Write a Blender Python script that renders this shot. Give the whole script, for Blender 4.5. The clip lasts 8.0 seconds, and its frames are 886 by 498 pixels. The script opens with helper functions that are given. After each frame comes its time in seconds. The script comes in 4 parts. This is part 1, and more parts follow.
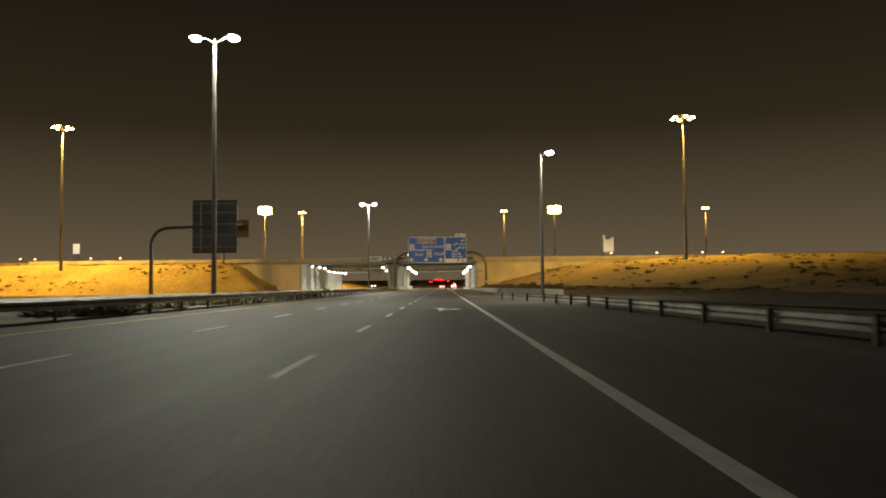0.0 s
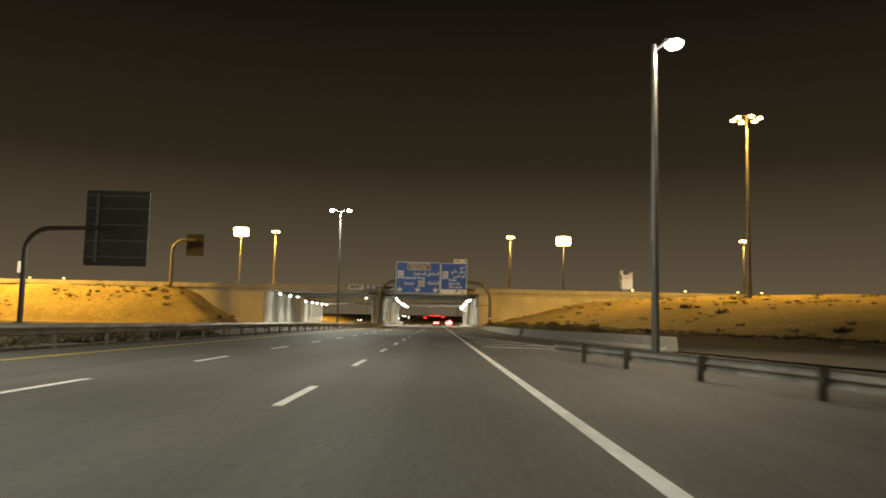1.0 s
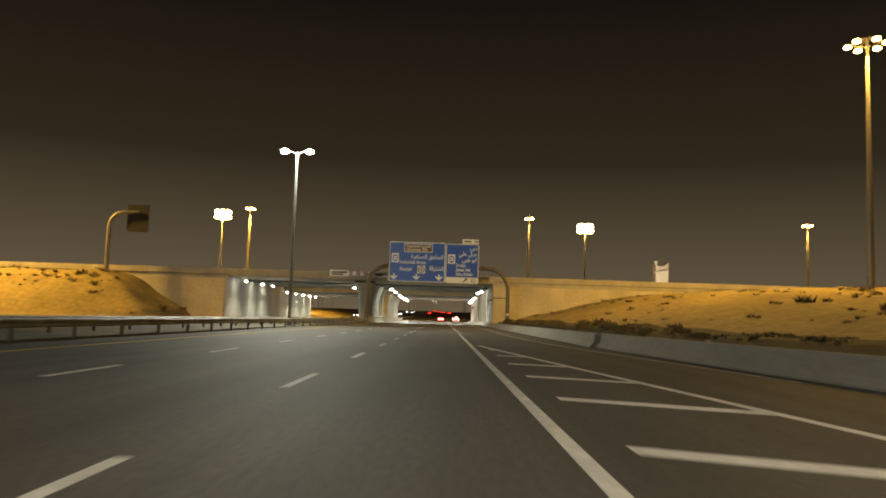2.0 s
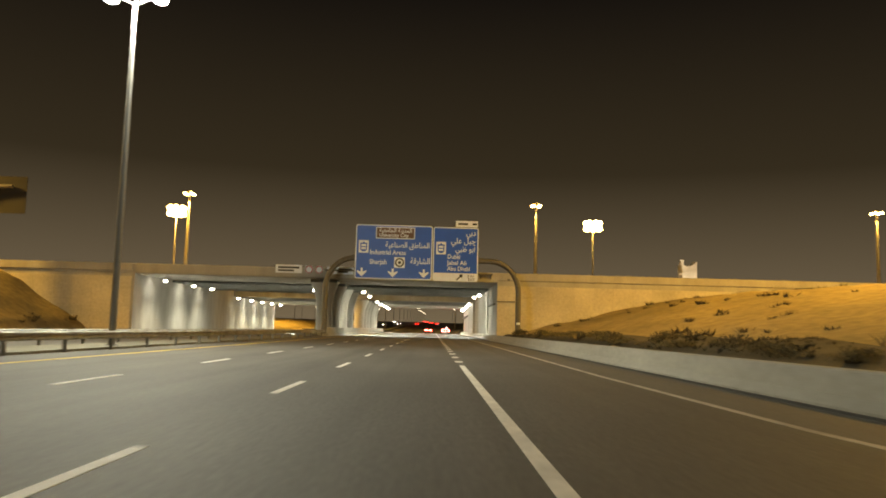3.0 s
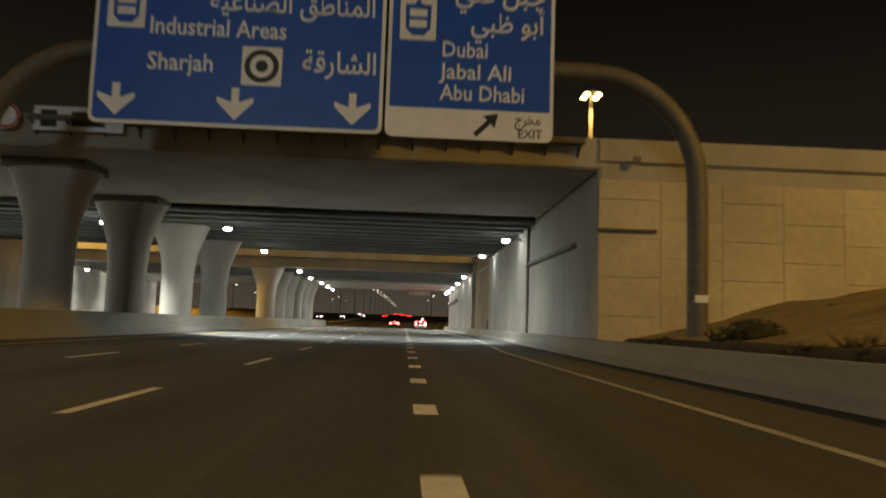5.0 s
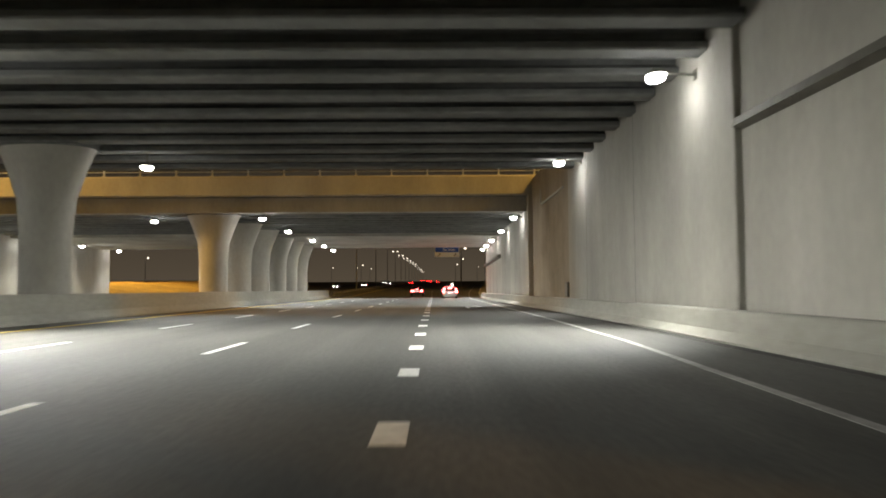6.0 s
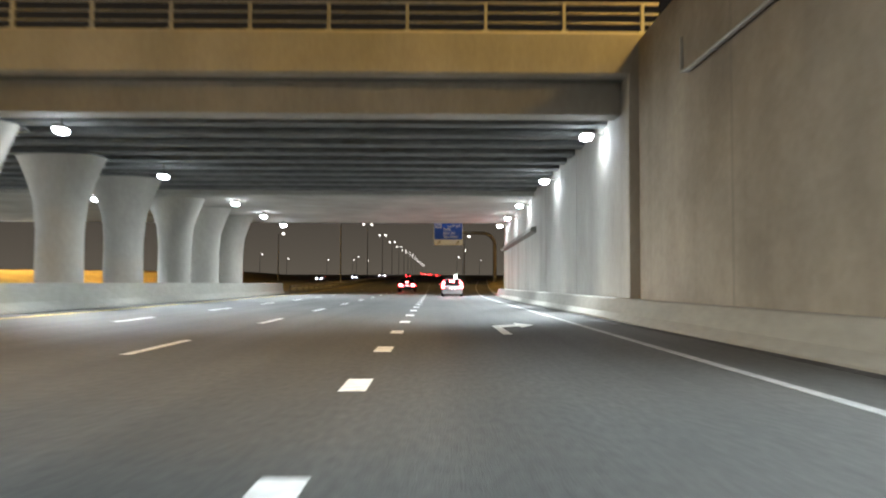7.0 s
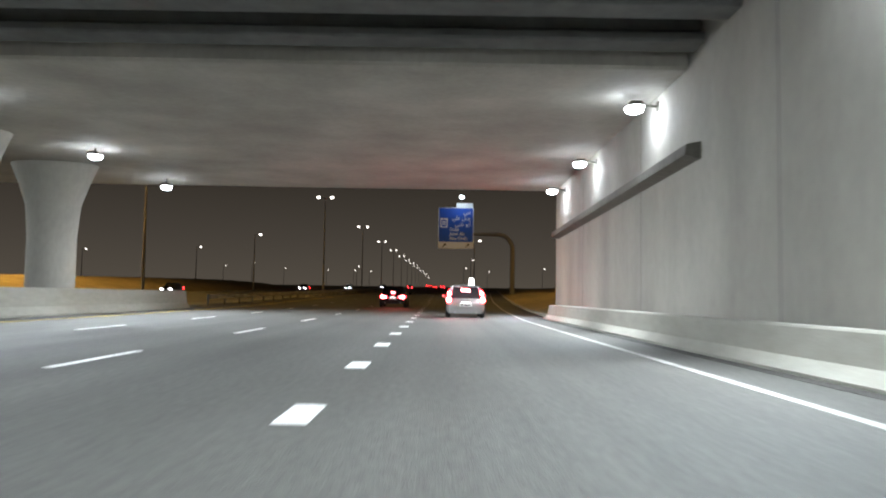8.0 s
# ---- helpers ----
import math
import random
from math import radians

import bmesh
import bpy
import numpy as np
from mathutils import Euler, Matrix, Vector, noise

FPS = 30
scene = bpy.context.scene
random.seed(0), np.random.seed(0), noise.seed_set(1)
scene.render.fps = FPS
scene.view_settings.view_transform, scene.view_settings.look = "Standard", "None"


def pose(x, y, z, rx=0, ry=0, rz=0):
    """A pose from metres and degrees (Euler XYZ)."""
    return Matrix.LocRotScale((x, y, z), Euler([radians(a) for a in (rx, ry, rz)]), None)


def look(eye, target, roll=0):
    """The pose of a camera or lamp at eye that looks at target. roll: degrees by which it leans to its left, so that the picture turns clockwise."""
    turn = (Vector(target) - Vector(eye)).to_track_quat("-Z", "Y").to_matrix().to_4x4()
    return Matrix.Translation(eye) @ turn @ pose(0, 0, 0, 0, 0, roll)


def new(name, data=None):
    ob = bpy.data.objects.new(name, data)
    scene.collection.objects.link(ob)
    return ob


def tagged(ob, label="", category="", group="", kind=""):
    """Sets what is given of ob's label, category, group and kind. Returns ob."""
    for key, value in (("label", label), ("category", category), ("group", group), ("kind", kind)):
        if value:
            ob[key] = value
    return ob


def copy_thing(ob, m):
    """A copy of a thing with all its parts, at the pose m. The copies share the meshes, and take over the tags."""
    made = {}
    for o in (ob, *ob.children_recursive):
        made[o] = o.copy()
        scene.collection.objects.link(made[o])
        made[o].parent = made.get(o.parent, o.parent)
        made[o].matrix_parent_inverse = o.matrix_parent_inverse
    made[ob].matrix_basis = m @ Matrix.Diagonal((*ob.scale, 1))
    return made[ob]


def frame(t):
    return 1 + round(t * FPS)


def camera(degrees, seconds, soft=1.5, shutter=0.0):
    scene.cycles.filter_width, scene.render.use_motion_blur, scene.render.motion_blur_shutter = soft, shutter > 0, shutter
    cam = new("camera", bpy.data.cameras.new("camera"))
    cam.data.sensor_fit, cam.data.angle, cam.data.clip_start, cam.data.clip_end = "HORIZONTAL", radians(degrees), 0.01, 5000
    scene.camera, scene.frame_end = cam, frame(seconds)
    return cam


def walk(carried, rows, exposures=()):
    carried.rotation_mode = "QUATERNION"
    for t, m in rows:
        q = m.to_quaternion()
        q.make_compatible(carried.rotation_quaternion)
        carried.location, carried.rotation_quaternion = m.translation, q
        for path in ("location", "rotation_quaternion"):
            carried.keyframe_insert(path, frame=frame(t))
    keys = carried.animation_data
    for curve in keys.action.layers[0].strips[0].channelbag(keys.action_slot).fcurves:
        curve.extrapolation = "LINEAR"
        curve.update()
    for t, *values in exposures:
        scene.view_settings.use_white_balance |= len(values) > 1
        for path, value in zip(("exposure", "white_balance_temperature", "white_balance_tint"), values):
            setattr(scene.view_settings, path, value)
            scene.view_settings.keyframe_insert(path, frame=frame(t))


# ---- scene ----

# ---------------------------------------------------------------- camera
cam = camera(60.0, 8.0, soft=1.8, shutter=0.2)
PATH = [
    (0, (0.09, -0.793, 1.072), (0.09, 1.205, 1.168), -0.6),
    (0.5, (0.104, 17.231, 1.066), (0.142, 19.225, 1.216), -0.6),
    (1, (0.113, 34.549, 1.126), (0.123, 36.54, 1.316), 1.2),
    (1.5, (0.357, 51.772, 1.166), (0.333, 53.767, 1.301), 1.5),
    (1.7, (0.421, 58.581, 1.15), (0.413, 60.572, 1.34), 2.1),
    (2.8, (0.74, 96.98, 1.22), (0.735, 98.976, 1.353), 0.6),
    (3, (0.75, 104.044, 1.164), (0.772, 106.033, 1.373), 1.5),
    (3.5, (0.89, 121.759, 1.106), (0.889, 123.746, 1.329), 1.6),
    (4, (1.206, 139.273, 1.121), (1.25, 141.269, 1.247), 0.0),
    (4.5, (1.332, 156.514, 1.055), (1.421, 158.497, 1.3), 0.5),
    (5, (1.468, 173.143, 1.019), (1.561, 175.132, 1.214), 1.9),
    (5.2, (1.581, 179.521, 1.0), (1.649, 181.515, 1.137), 2.2),
    (6.3, (2.281, 212.182, 1.208), (2.323, 214.179, 1.311), -1.5),
    (6.5, (2.377, 218.115, 1.211), (2.443, 220.111, 1.326), -1.8),
    (6.8, (2.514, 226.994, 1.16), (2.531, 228.987, 1.326), -1.4),
    (7, (2.599, 233.004, 1.115), (2.62, 235.001, 1.204), 0.2),
    (7.5, (2.73, 247.937, 1.047), (2.818, 249.935, 1.015), 2.2),
    (8, (2.901, 262.214, 1.003), (2.906, 264.21, 1.125), 0.9),
]
EXPOSURES = [(0.0, 0.57, 8500, 10), (1.7, 0.57, 8400, 10), (3.0, 0.9, 8900, 10), (4.4, 0.9, 8700, 10), (4.6, 0.77, 8000, 10), (4.85, -0.33, 7300, 11), (5.3, -0.28, 7000, 12), (6.3, 0.1, 7300, 17), (7.0, 0.48, 6150, 14), (7.5, 0.15, 6400, 15), (8.0, 0.05, 6200, 15)]
walk(cam, [(t, look(eye, target, roll)) for t, eye, target, roll in PATH], EXPOSURES)

# ---------------------------------------------------------------- sky
world = bpy.data.worlds.new("night_sky")
scene.world = world
world.use_nodes = True
wn, wl = world.node_tree.nodes, world.node_tree.links
wn.clear()
w_out, w_bg = wn.new("ShaderNodeOutputWorld"), wn.new("ShaderNodeBackground")
w_co, w_sep, w_ramp = wn.new("ShaderNodeTexCoord"), wn.new("ShaderNodeSeparateXYZ"), wn.new("ShaderNodeValToRGB")
wl.new(w_co.outputs["Generated"], w_sep.inputs[0])
wl.new(w_sep.outputs["Z"], w_ramp.inputs[0])
wl.new(w_ramp.outputs[0], w_bg.inputs[0])
wl.new(w_bg.outputs[0], w_out.inputs[0])
# hazy town glow low down, fading to a black night overhead
stops = w_ramp.color_ramp.elements
stops[0].position, stops[0].color = 0.0, (0.084, 0.071, 0.0515, 1)
stops[1].position, stops[1].color = 0.45, (0.0016, 0.0015, 0.002, 1)
for at_z, colour in ((0.07, (0.058, 0.049, 0.0365, 1)), (0.2, (0.0165, 0.0135, 0.0090, 1))):
    stops.new(at_z).color = colour
w_bg.inputs[1].default_value = 1.0


# ---------------------------------------------------------------- materials
def material(name, colour, rough=0.8, metal=0.0, grain=0.0, grain_scale=4.0, stain=0.0, stain_scale=0.3, bump=0.0,
             bump_scale=30.0, stretch=(1, 1, 1), emit=None, power=0.0, by_piece=0.0, coat=0.0, streak=0.0, streak_scale=(1, 1, 1)):
    """A surface with fine grain, broad stains, relief and, if asked, a shift of tone from piece to piece."""
    m = bpy.data.materials.new(name)
    m.use_nodes = True
    n, l = m.node_tree.nodes, m.node_tree.links
    b = n["Principled BSDF"]
    b.inputs["Base Color"].default_value = (*colour, 1)
    b.inputs["Roughness"].default_value = rough
    b.inputs["Metallic"].default_value = metal
    b.inputs["Coat Weight"].default_value = coat
    if emit:
        b.inputs["Emission Color"].default_value = (*emit, 1)
        b.inputs["Emission Strength"].default_value = power
    co, mp = n.new("ShaderNodeTexCoord"), n.new("ShaderNodeMapping")
    mp.inputs["Scale"].default_value = stretch
    geo = n.new("ShaderNodeNewGeometry")
    l.new(geo.outputs["Position"], mp.inputs[0])
    last = None

    def tone(source, low, high):
        nonlocal last
        r = n.new("ShaderNodeMapRange")
        r.inputs["To Min"].default_value, r.inputs["To Max"].default_value = low, high
        r.inputs["From Min"].default_value, r.inputs["From Max"].default_value = 0.25, 0.75
        l.new(source, r.inputs["Value"])
        if last is None:
            last = r.outputs[0]
        else:
            q = n.new("ShaderNodeMath")
            q.operation = "MULTIPLY"
            l.new(last, q.inputs[0])
            l.new(r.outputs[0], q.inputs[1])
            last = q.outputs[0]

    def cloud(scale, detail):
        t = n.new("ShaderNodeTexNoise")
        t.inputs["Scale"].default_value, t.inputs["Detail"].default_value = scale, detail
        l.new(mp.outputs[0], t.inputs["Vector"])
        return t.outputs["Fac"]

    if grain:
        g = cloud(grain_scale, 6.0)
        tone(g, 1 - grain, 1 + grain)
    if stain:
        tone(cloud(stain_scale, 4.0), 1 - stain, 1 + stain)
    if streak:
        sm, sn = n.new("ShaderNodeMapping"), n.new("ShaderNodeTexNoise")
        sm.inputs["Scale"].default_value = streak_scale
        sn.inputs["Scale"].default_value, sn.inputs["Detail"].default_value = 1.0, 3.0
        l.new(geo.outputs["Position"], sm.inputs[0])
        l.new(sm.outputs[0], sn.inputs["Vector"])
        tone(sn.outputs["Fac"], 1 - streak, 1 + streak)
    if by_piece:
        info = n.new("ShaderNodeObjectInfo")
        tone(info.outputs["Random"], 1 - by_piece, 1 + by_piece)
    if last is not None:
        mix = n.new("ShaderNodeVectorMath")
        mix.operation = "SCALE"
        mix.inputs[0].default_value = colour
        l.new(last, mix.inputs["Scale"])
        l.new(mix.outputs[0], b.inputs["Base Color"])
    if bump:
        bp = n.new("ShaderNodeBump")
        bp.inputs["Strength"].default_value, bp.inputs["Distance"].default_value = bump, 0.02
        l.new(cloud(bump_scale, 5.0), bp.inputs["Height"])
        l.new(bp.outputs[0], b.inputs["Normal"])
    return m


ASPHALT = material("asphalt", (0.080, 0.076, 0.069), 0.72, grain=0.28, grain_scale=14, stain=0.22, stain_scale=0.35, bump=0.35, bump_scale=60, stretch=(1, 0.35, 1), streak=0.3, streak_scale=(0.9, 0.008, 1))
ASPHALT.node_tree.nodes["Principled BSDF"].inputs["Specular IOR Level"].default_value = 0.35
SAND = material("sand", (0.225, 0.17, 0.08), 0.95, grain=0.3, grain_scale=1.3, stain=0.3, stain_scale=0.12, bump=0.8, bump_scale=5)
SCRUB = material("dry_scrub", (0.115, 0.09, 0.048), 0.9, grain=0.5, grain_scale=8)
CONCRETE = material("concrete", (0.36, 0.34, 0.30), 0.85, grain=0.07, grain_scale=6, stain=0.24, stain_scale=0.28, bump=0.35, bump_scale=25, stretch=(1, 1, 0.5), streak=0.1, streak_scale=(0.6, 0.6, 0.05))
# concrete darkened so that deck underside and girders look shaded
SOFFIT = material("shaded_soffit_concrete", (0.13, 0.132, 0.126), 0.9, grain=0.2, grain_scale=2, stain=0.25, stain_scale=0.3, bump=0.3)
PANEL = material("panel_concrete", (0.47, 0.42, 0.32), 0.88, grain=0.12, grain_scale=3, stain=0.22, stain_scale=0.2, bump=0.35, bump_scale=18, by_piece=0.03)
# gap wall concrete: stains and streaks, plus amber lamp light mixed into the base colour
AMBER_CONCRETE = material("amber_toned_concrete", (0.30, 0.262, 0.21), 0.88, grain=0.1, grain_scale=5, stain=0.28, stain_scale=0.35, bump=0.35, bump_scale=25, streak=0.14, streak_scale=(0.6, 0.6, 0.05))
BARRIER = material("barrier_concrete", (0.285, 0.27, 0.235), 0.85, grain=0.1, grain_scale=6, stain=0.14, stain_scale=0.6, bump=0.3, stretch=(1, 0.3, 1))
WHITE = material("white_road_paint", (0.72, 0.71, 0.68), 0.7, grain=0.22, grain_scale=7, stain=0.15, stain_scale=1.0)
WORN_WHITE = material("worn_edge_paint", (0.34, 0.33, 0.31), 0.75, grain=0.35, grain_scale=5, stain=0.25, stain_scale=0.6)
YELLOW = material("yellow_road_paint", (0.62, 0.42, 0.06), 0.7, grain=0.25, grain_scale=6)
FOOT_STRIP = material("dark_foot_strip", (0.035, 0.032, 0.028), 0.9, grain=0.3, grain_scale=5, stain=0.3, stain_scale=0.8)
MEDIAN_PAVING = material("dusty_median_paving", (0.13, 0.12, 0.09), 0.9, grain=0.3, grain_scale=6, stain=0.3, stain_scale=0.4)
STEEL = material("galvanised_steel", (0.42, 0.42, 0.40), 0.5, 0.7, grain=0.15, grain_scale=3)
RAIL = material("dusty_rail_steel", (0.30, 0.285, 0.25), 0.6, 0.35, grain=0.3, grain_scale=2, stain=0.3, stain_scale=0.5)
DARK_STEEL = material("weathered_steel", (0.14, 0.13, 0.11), 0.6, 0.5, grain=0.2, grain_scale=4)
POLE = material("pole_steel", (0.2, 0.195, 0.185), 0.5, 0.6, grain=0.12, grain_scale=2)
SIGN_BLUE = material("blue_sign_sheeting", (0.006, 0.085, 0.54), 0.45, grain=0.06, grain_scale=2, stain=0.06)
SIGN_WHITE = material("white_sign_sheeting", (0.74, 0.80, 0.90), 0.45, grain=0.05, grain_scale=2)
SIGN_BROWN = material("brown_sign_sheeting", (0.12, 0.055, 0.03), 0.5, grain=0.05)
SIGN_BLACK = material("black_sign_film", (0.015, 0.015, 0.015), 0.5)
SIGN_BACK = material("sign_back_aluminium", (0.16, 0.16, 0.15), 0.55, 0.4, grain=0.15, stain=0.2)
SODIUM = material("sodium_glow", (1, 0.8, 0.4), 0.5, emit=(1.0, 0.62, 0.18), power=40)
SODIUM_FAR = material("far_sodium_glow", (1, 0.8, 0.4), 0.5, emit=(1.0, 0.62, 0.22), power=5)
COOL = material("cool_lamp_glow", (0.9, 0.95, 1), 0.5, emit=(0.80, 0.93, 1.0), power=70)
COOL_FAR = material("far_lamp_glow", (1, 0.97, 0.9), 0.5, emit=(1.0, 0.93, 0.80), power=5)
TUNNEL_LAMP = material("underpass_lamp_glow", (0.9, 1, 1), 0.5, emit=(0.86, 0.97, 1.0), power=90)
RED_LIT = material("lit_red_lens", (0.5, 0.01, 0.01), 0.3, emit=(1.0, 0.012, 0.014), power=45)
RED_HOT = material("lit_brake_lens", (0.8, 0.2, 0.1), 0.3, emit=(1.0, 0.09, 0.09), power=90)
HEAD_LIT = material("lit_headlamp", (1, 1, 1), 0.3, emit=(0.95, 0.97, 1.0), power=40)
ROOF_SIGN = material("lit_roof_sign", (1, 1, 1), 0.4, emit=(1.0, 0.95, 0.85), power=3.5)
PLATE_LAMP = material("plate_lamp_glow", (1, 1, 1), 0.4, emit=(1.0, 0.93, 0.88), power=6)
BOARD_LIT = material("dim_lit_board", (0.8, 0.78, 0.7), 0.5, emit=(1.0, 0.92, 0.75), power=0.55)
BLACK_PAINT = material("black_car_paint", (0.010, 0.010, 0.012), 0.22, 0.3, grain=0.05, coat=1.0)
SILVER_PAINT = material("silver_car_paint", (0.30, 0.29, 0.285), 0.34, 0.5, grain=0.04, coat=0.8)
WHITE_PAINT = material("white_car_paint", (0.65, 0.65, 0.63), 0.35, grain=0.04, coat=0.8)
CAR_GLASS = material("tinted_car_glass", (0.012, 0.013, 0.015), 0.08, coat=1.0)
RUBBER = material("tyre_rubber", (0.018, 0.018, 0.018), 0.85, grain=0.2, grain_scale=12)
TRIM = material("black_trim_plastic", (0.02, 0.02, 0.02), 0.6, grain=0.15)
RIM = material("alloy_rim", (0.4, 0.4, 0.4), 0.35, 0.8)
PLATE = material("number_plate_white", (0.75, 0.75, 0.72), 0.5)
DARK_GROUND = material("dark_foot_ground", (0.05, 0.042, 0.026), 0.95, grain=0.4, grain_scale=5, stain=0.3, stain_scale=0.3, bump=0.6, bump_scale=8)
PLASTER = material("pale_plaster", (0.62, 0.58, 0.5), 0.85, grain=0.08, grain_scale=3, stain=0.15, stain_scale=0.4)
PLANT = material("verge_shrub", (0.06, 0.052, 0.028), 0.85, grain=0.5, grain_scale=6)


# ---------------------------------------------------------------- mesh helpers
def box(bm, x0, x1, y0, y1, z0, z1):
    v = [bm.verts.new((x, y, z)) for z in (z0, z1) for y in (y0, y1) for x in (x0, x1)]
    for f in ((0, 2, 3, 1), (4, 5, 7, 6), (0, 1, 5, 4), (2, 6, 7, 3), (0, 4, 6, 2), (1, 3, 7, 5)):
        bm.faces.new([v[i] for i in f])
    return v


def ring_loft(bm, rings, cap=True, closed=True):
    """Skins between rings of equally many points."""
    loops = [[bm.verts.new(p) for p in r] for r in rings]
    k = len(loops[0])
    for a, b in zip(loops, loops[1:]):
        for i in range(k if closed else k - 1):
            j = (i + 1) % k
            bm.faces.new((a[i], a[j], b[j], b[i]))
    if cap and closed:
        bm.faces.new(list(reversed(loops[0])))
        bm.faces.new(loops[-1])
    return loops


def tube(bm, points, radii, sides=12):
    """A round bar along points, with a radius at each."""
    pts = [Vector(p) for p in points]
    if not isinstance(radii, (list, tuple)):
        radii = [radii] * len(pts)
    rings, side = [], None
    for i, p in enumerate(pts):
        d = (pts[min(i + 1, len(pts) - 1)] - pts[max(i - 1, 0)]).normalized()
        if side is None:
            side = d.cross(Vector((0, 0, 1)) if abs(d.z) < 0.9 else Vector((1, 0, 0))).normalized()
        side = (side - d * side.dot(d)).normalized()
        up = d.cross(side)
        rings.append([p + (side * math.cos(a) + up * math.sin(a)) * radii[i] for a in (2 * math.pi * k / sides for k in range(sides))])
    ring_loft(bm, rings)


def sweep_y(bm, profile, stations):
    """An x-z profile carried along y; stations are (y, dx, dz)."""
    ring_loft(bm, [[(x + dx, y, z + dz) for x, z in profile] for y, dx, dz in stations])


def finish(bm, smooth=False, bevel=0.0):
    bmesh.ops.recalc_face_normals(bm, faces=bm.faces)
    if bevel:
        bmesh.ops.bevel(bm, geom=[e for e in bm.edges if e.calc_face_angle(0) > 0.6], offset=bevel, segments=1, affect="EDGES", clamp_overlap=True)
    if smooth:
        for f in bm.faces:
            f.smooth = True
        for e in bm.edges:
            if e.calc_face_angle(0) > 0.7:
                e.smooth = False


def part(name, bm, mat, parent=None, label="", smooth=False, bevel=0.0):
    """Links a bmesh as one mesh object, under a thing or a part."""
    finish(bm, smooth, bevel)
    me = bpy.data.meshes.new(name)
    bm.to_mesh(me)
    bm.free()
    me.materials.append(mat)
    ob = new(name, me)
    ob.parent = parent
    return tagged(ob, label)


def share(name, me, parent, place):
    """One more piece on a mesh that others use too."""
    ob = new(name, me)
    ob.parent = parent
    ob.location = place
    return ob


def thing(name, place, label, category, group="", turn=0.0):
    ob = new(name)
    ob.location = place
    ob.rotation_euler = (0, 0, radians(turn))
    return tagged(ob, label, category, group)


def structure(name, bm, mat, label, smooth=False, bevel=0.0, category=""):
    return tagged(part(name, bm, mat, None, label, smooth, bevel), kind="structure", category=category)


def interp(x, table):
    """Straight lines between the (x, value) pairs of a table."""
    for (a, va), (b, vb) in zip(table, table[1:]):
        if x <= b:
            k = max(0.0, (x - a) / (b - a))
            return va + (vb - va) * k
    return table[-1][1]


# ---------------------------------------------------------------- lights
def point_light(name, place, colour, watts, size=0.4):
    d = bpy.data.lights.new(name, "POINT")
    d.color, d.energy, d.shadow_soft_size = colour, watts, size
    ob = new(name, d)
    ob.location = place
    return ob


def spot_light(name, place, target, colour, watts, angle=120, blend=0.6, size=0.2):
    d = bpy.data.lights.new(name, "SPOT")
    d.color, d.energy, d.shadow_soft_size, d.spot_size, d.spot_blend = colour, watts, size, radians(angle), blend
    ob = new(name, d)
    ob.matrix_world = look(place, target)
    return ob


AMBER, COLD, WARM = (1.0, 0.61, 0.14), (0.86, 0.98, 0.98), (1.0, 0.90, 0.76)
MASTS = [(-78.6, 338.0, 35.9), (50.2, 342.0, 35.3), (-45.3, 246.3, 25.5), (20.3, 251.6, 25.9), (86.4, 250.4, 26.1), (50.9, 159.6, 36.2), (-95.0, 190.0, 42.0)]
MAST_WATTS = [520000, 80000, 80000, 26000, 24000, 50000, 235000]
for (x, y, z), watts in zip(MASTS, MAST_WATTS):
    aimed = (x, y) == (50.9, 159.6)  # these floodlights are turned towards the crossing
    spot_light("mast_light", (x, y, z - 1.6), (36.0, 205.0, 2.0) if aimed else (x, y, 0), AMBER, watts, 158 if aimed else 156, 1.0 if aimed else 0.6, 2.0)
spot_light("mast_light", (50.9, 159.6, 34.6), (50.9, 159.6, 0), AMBER, 60000, 156, 0.6, 2.0)
MEDIAN_LAMPS = [(-13.8, 45.7, 16.6), (-13.4, 138.4, 16.2)]
for (x, y, z), watts in zip(MEDIAN_LAMPS, (6000, 8500)):
    for side in (-1.15, 1.15):
        point_light("street_light", (x + side, y, z - 0.45), COLD, watts, 0.3)
SIDE_LAMP = (8.45, 64.0, 12.4)
spot_light("street_light", (9.15, 64.0, 12.1), (5.5, 64.0, 0), WARM, 5500, 140, 0.5, 0.3)

# underpass lamps, on the girders of both bridges
RIGHT_ROW = [(7.9, 223, 6.65), (7.9, 238.4, 6.95), (8.1, 260.7, 6.5), (8.1, 271.4, 6.3), (8.1, 282.8, 6.2), (8.1, 291.0, 6.1), (8.1, 298.2, 6.05)]
LEFT_ROW = [(-10.0, 222.3, 6.65), (-10.2, 236.3, 6.5), (-10.5, 259.8, 6.45), (-10.5, 269.9, 6.25), (-10.5, 283.3, 6.3), (-10.5, 291.6, 6.2), (-10.5, 299.3, 6.1)]
MID_ROW = [(-17.4, 221.5, 6.65), (-19.2, 262.0, 6.5), (-18.6, 281.0, 6.3)]
FAR_ROW = [(-35.6, y, 6.8) for y in (208.5, 221, 230.5)] + [(-38.6, y, 6.4) for y in (260, 271.5, 281.5, 292.5, 303.0)]
for row, aim, near_watts, far_watts, angle in ((RIGHT_ROW, -5.6, 12000, 7500, 114), (LEFT_ROW, 4.8, 16500, 5600, 122), (MID_ROW, -1.5, 14000, 4500, 138), (FAR_ROW, 4.6, 4300, 5200, 152)):
    for x, y, z in row:
        watts = near_watts if y < 232 else near_watts * 0.25 if y < 250 else far_watts
        spot_light("underpass_light", (x, y, z - 0.3), (x + aim, y, 0), COLD, watts, angle, 0.85, 0.25)

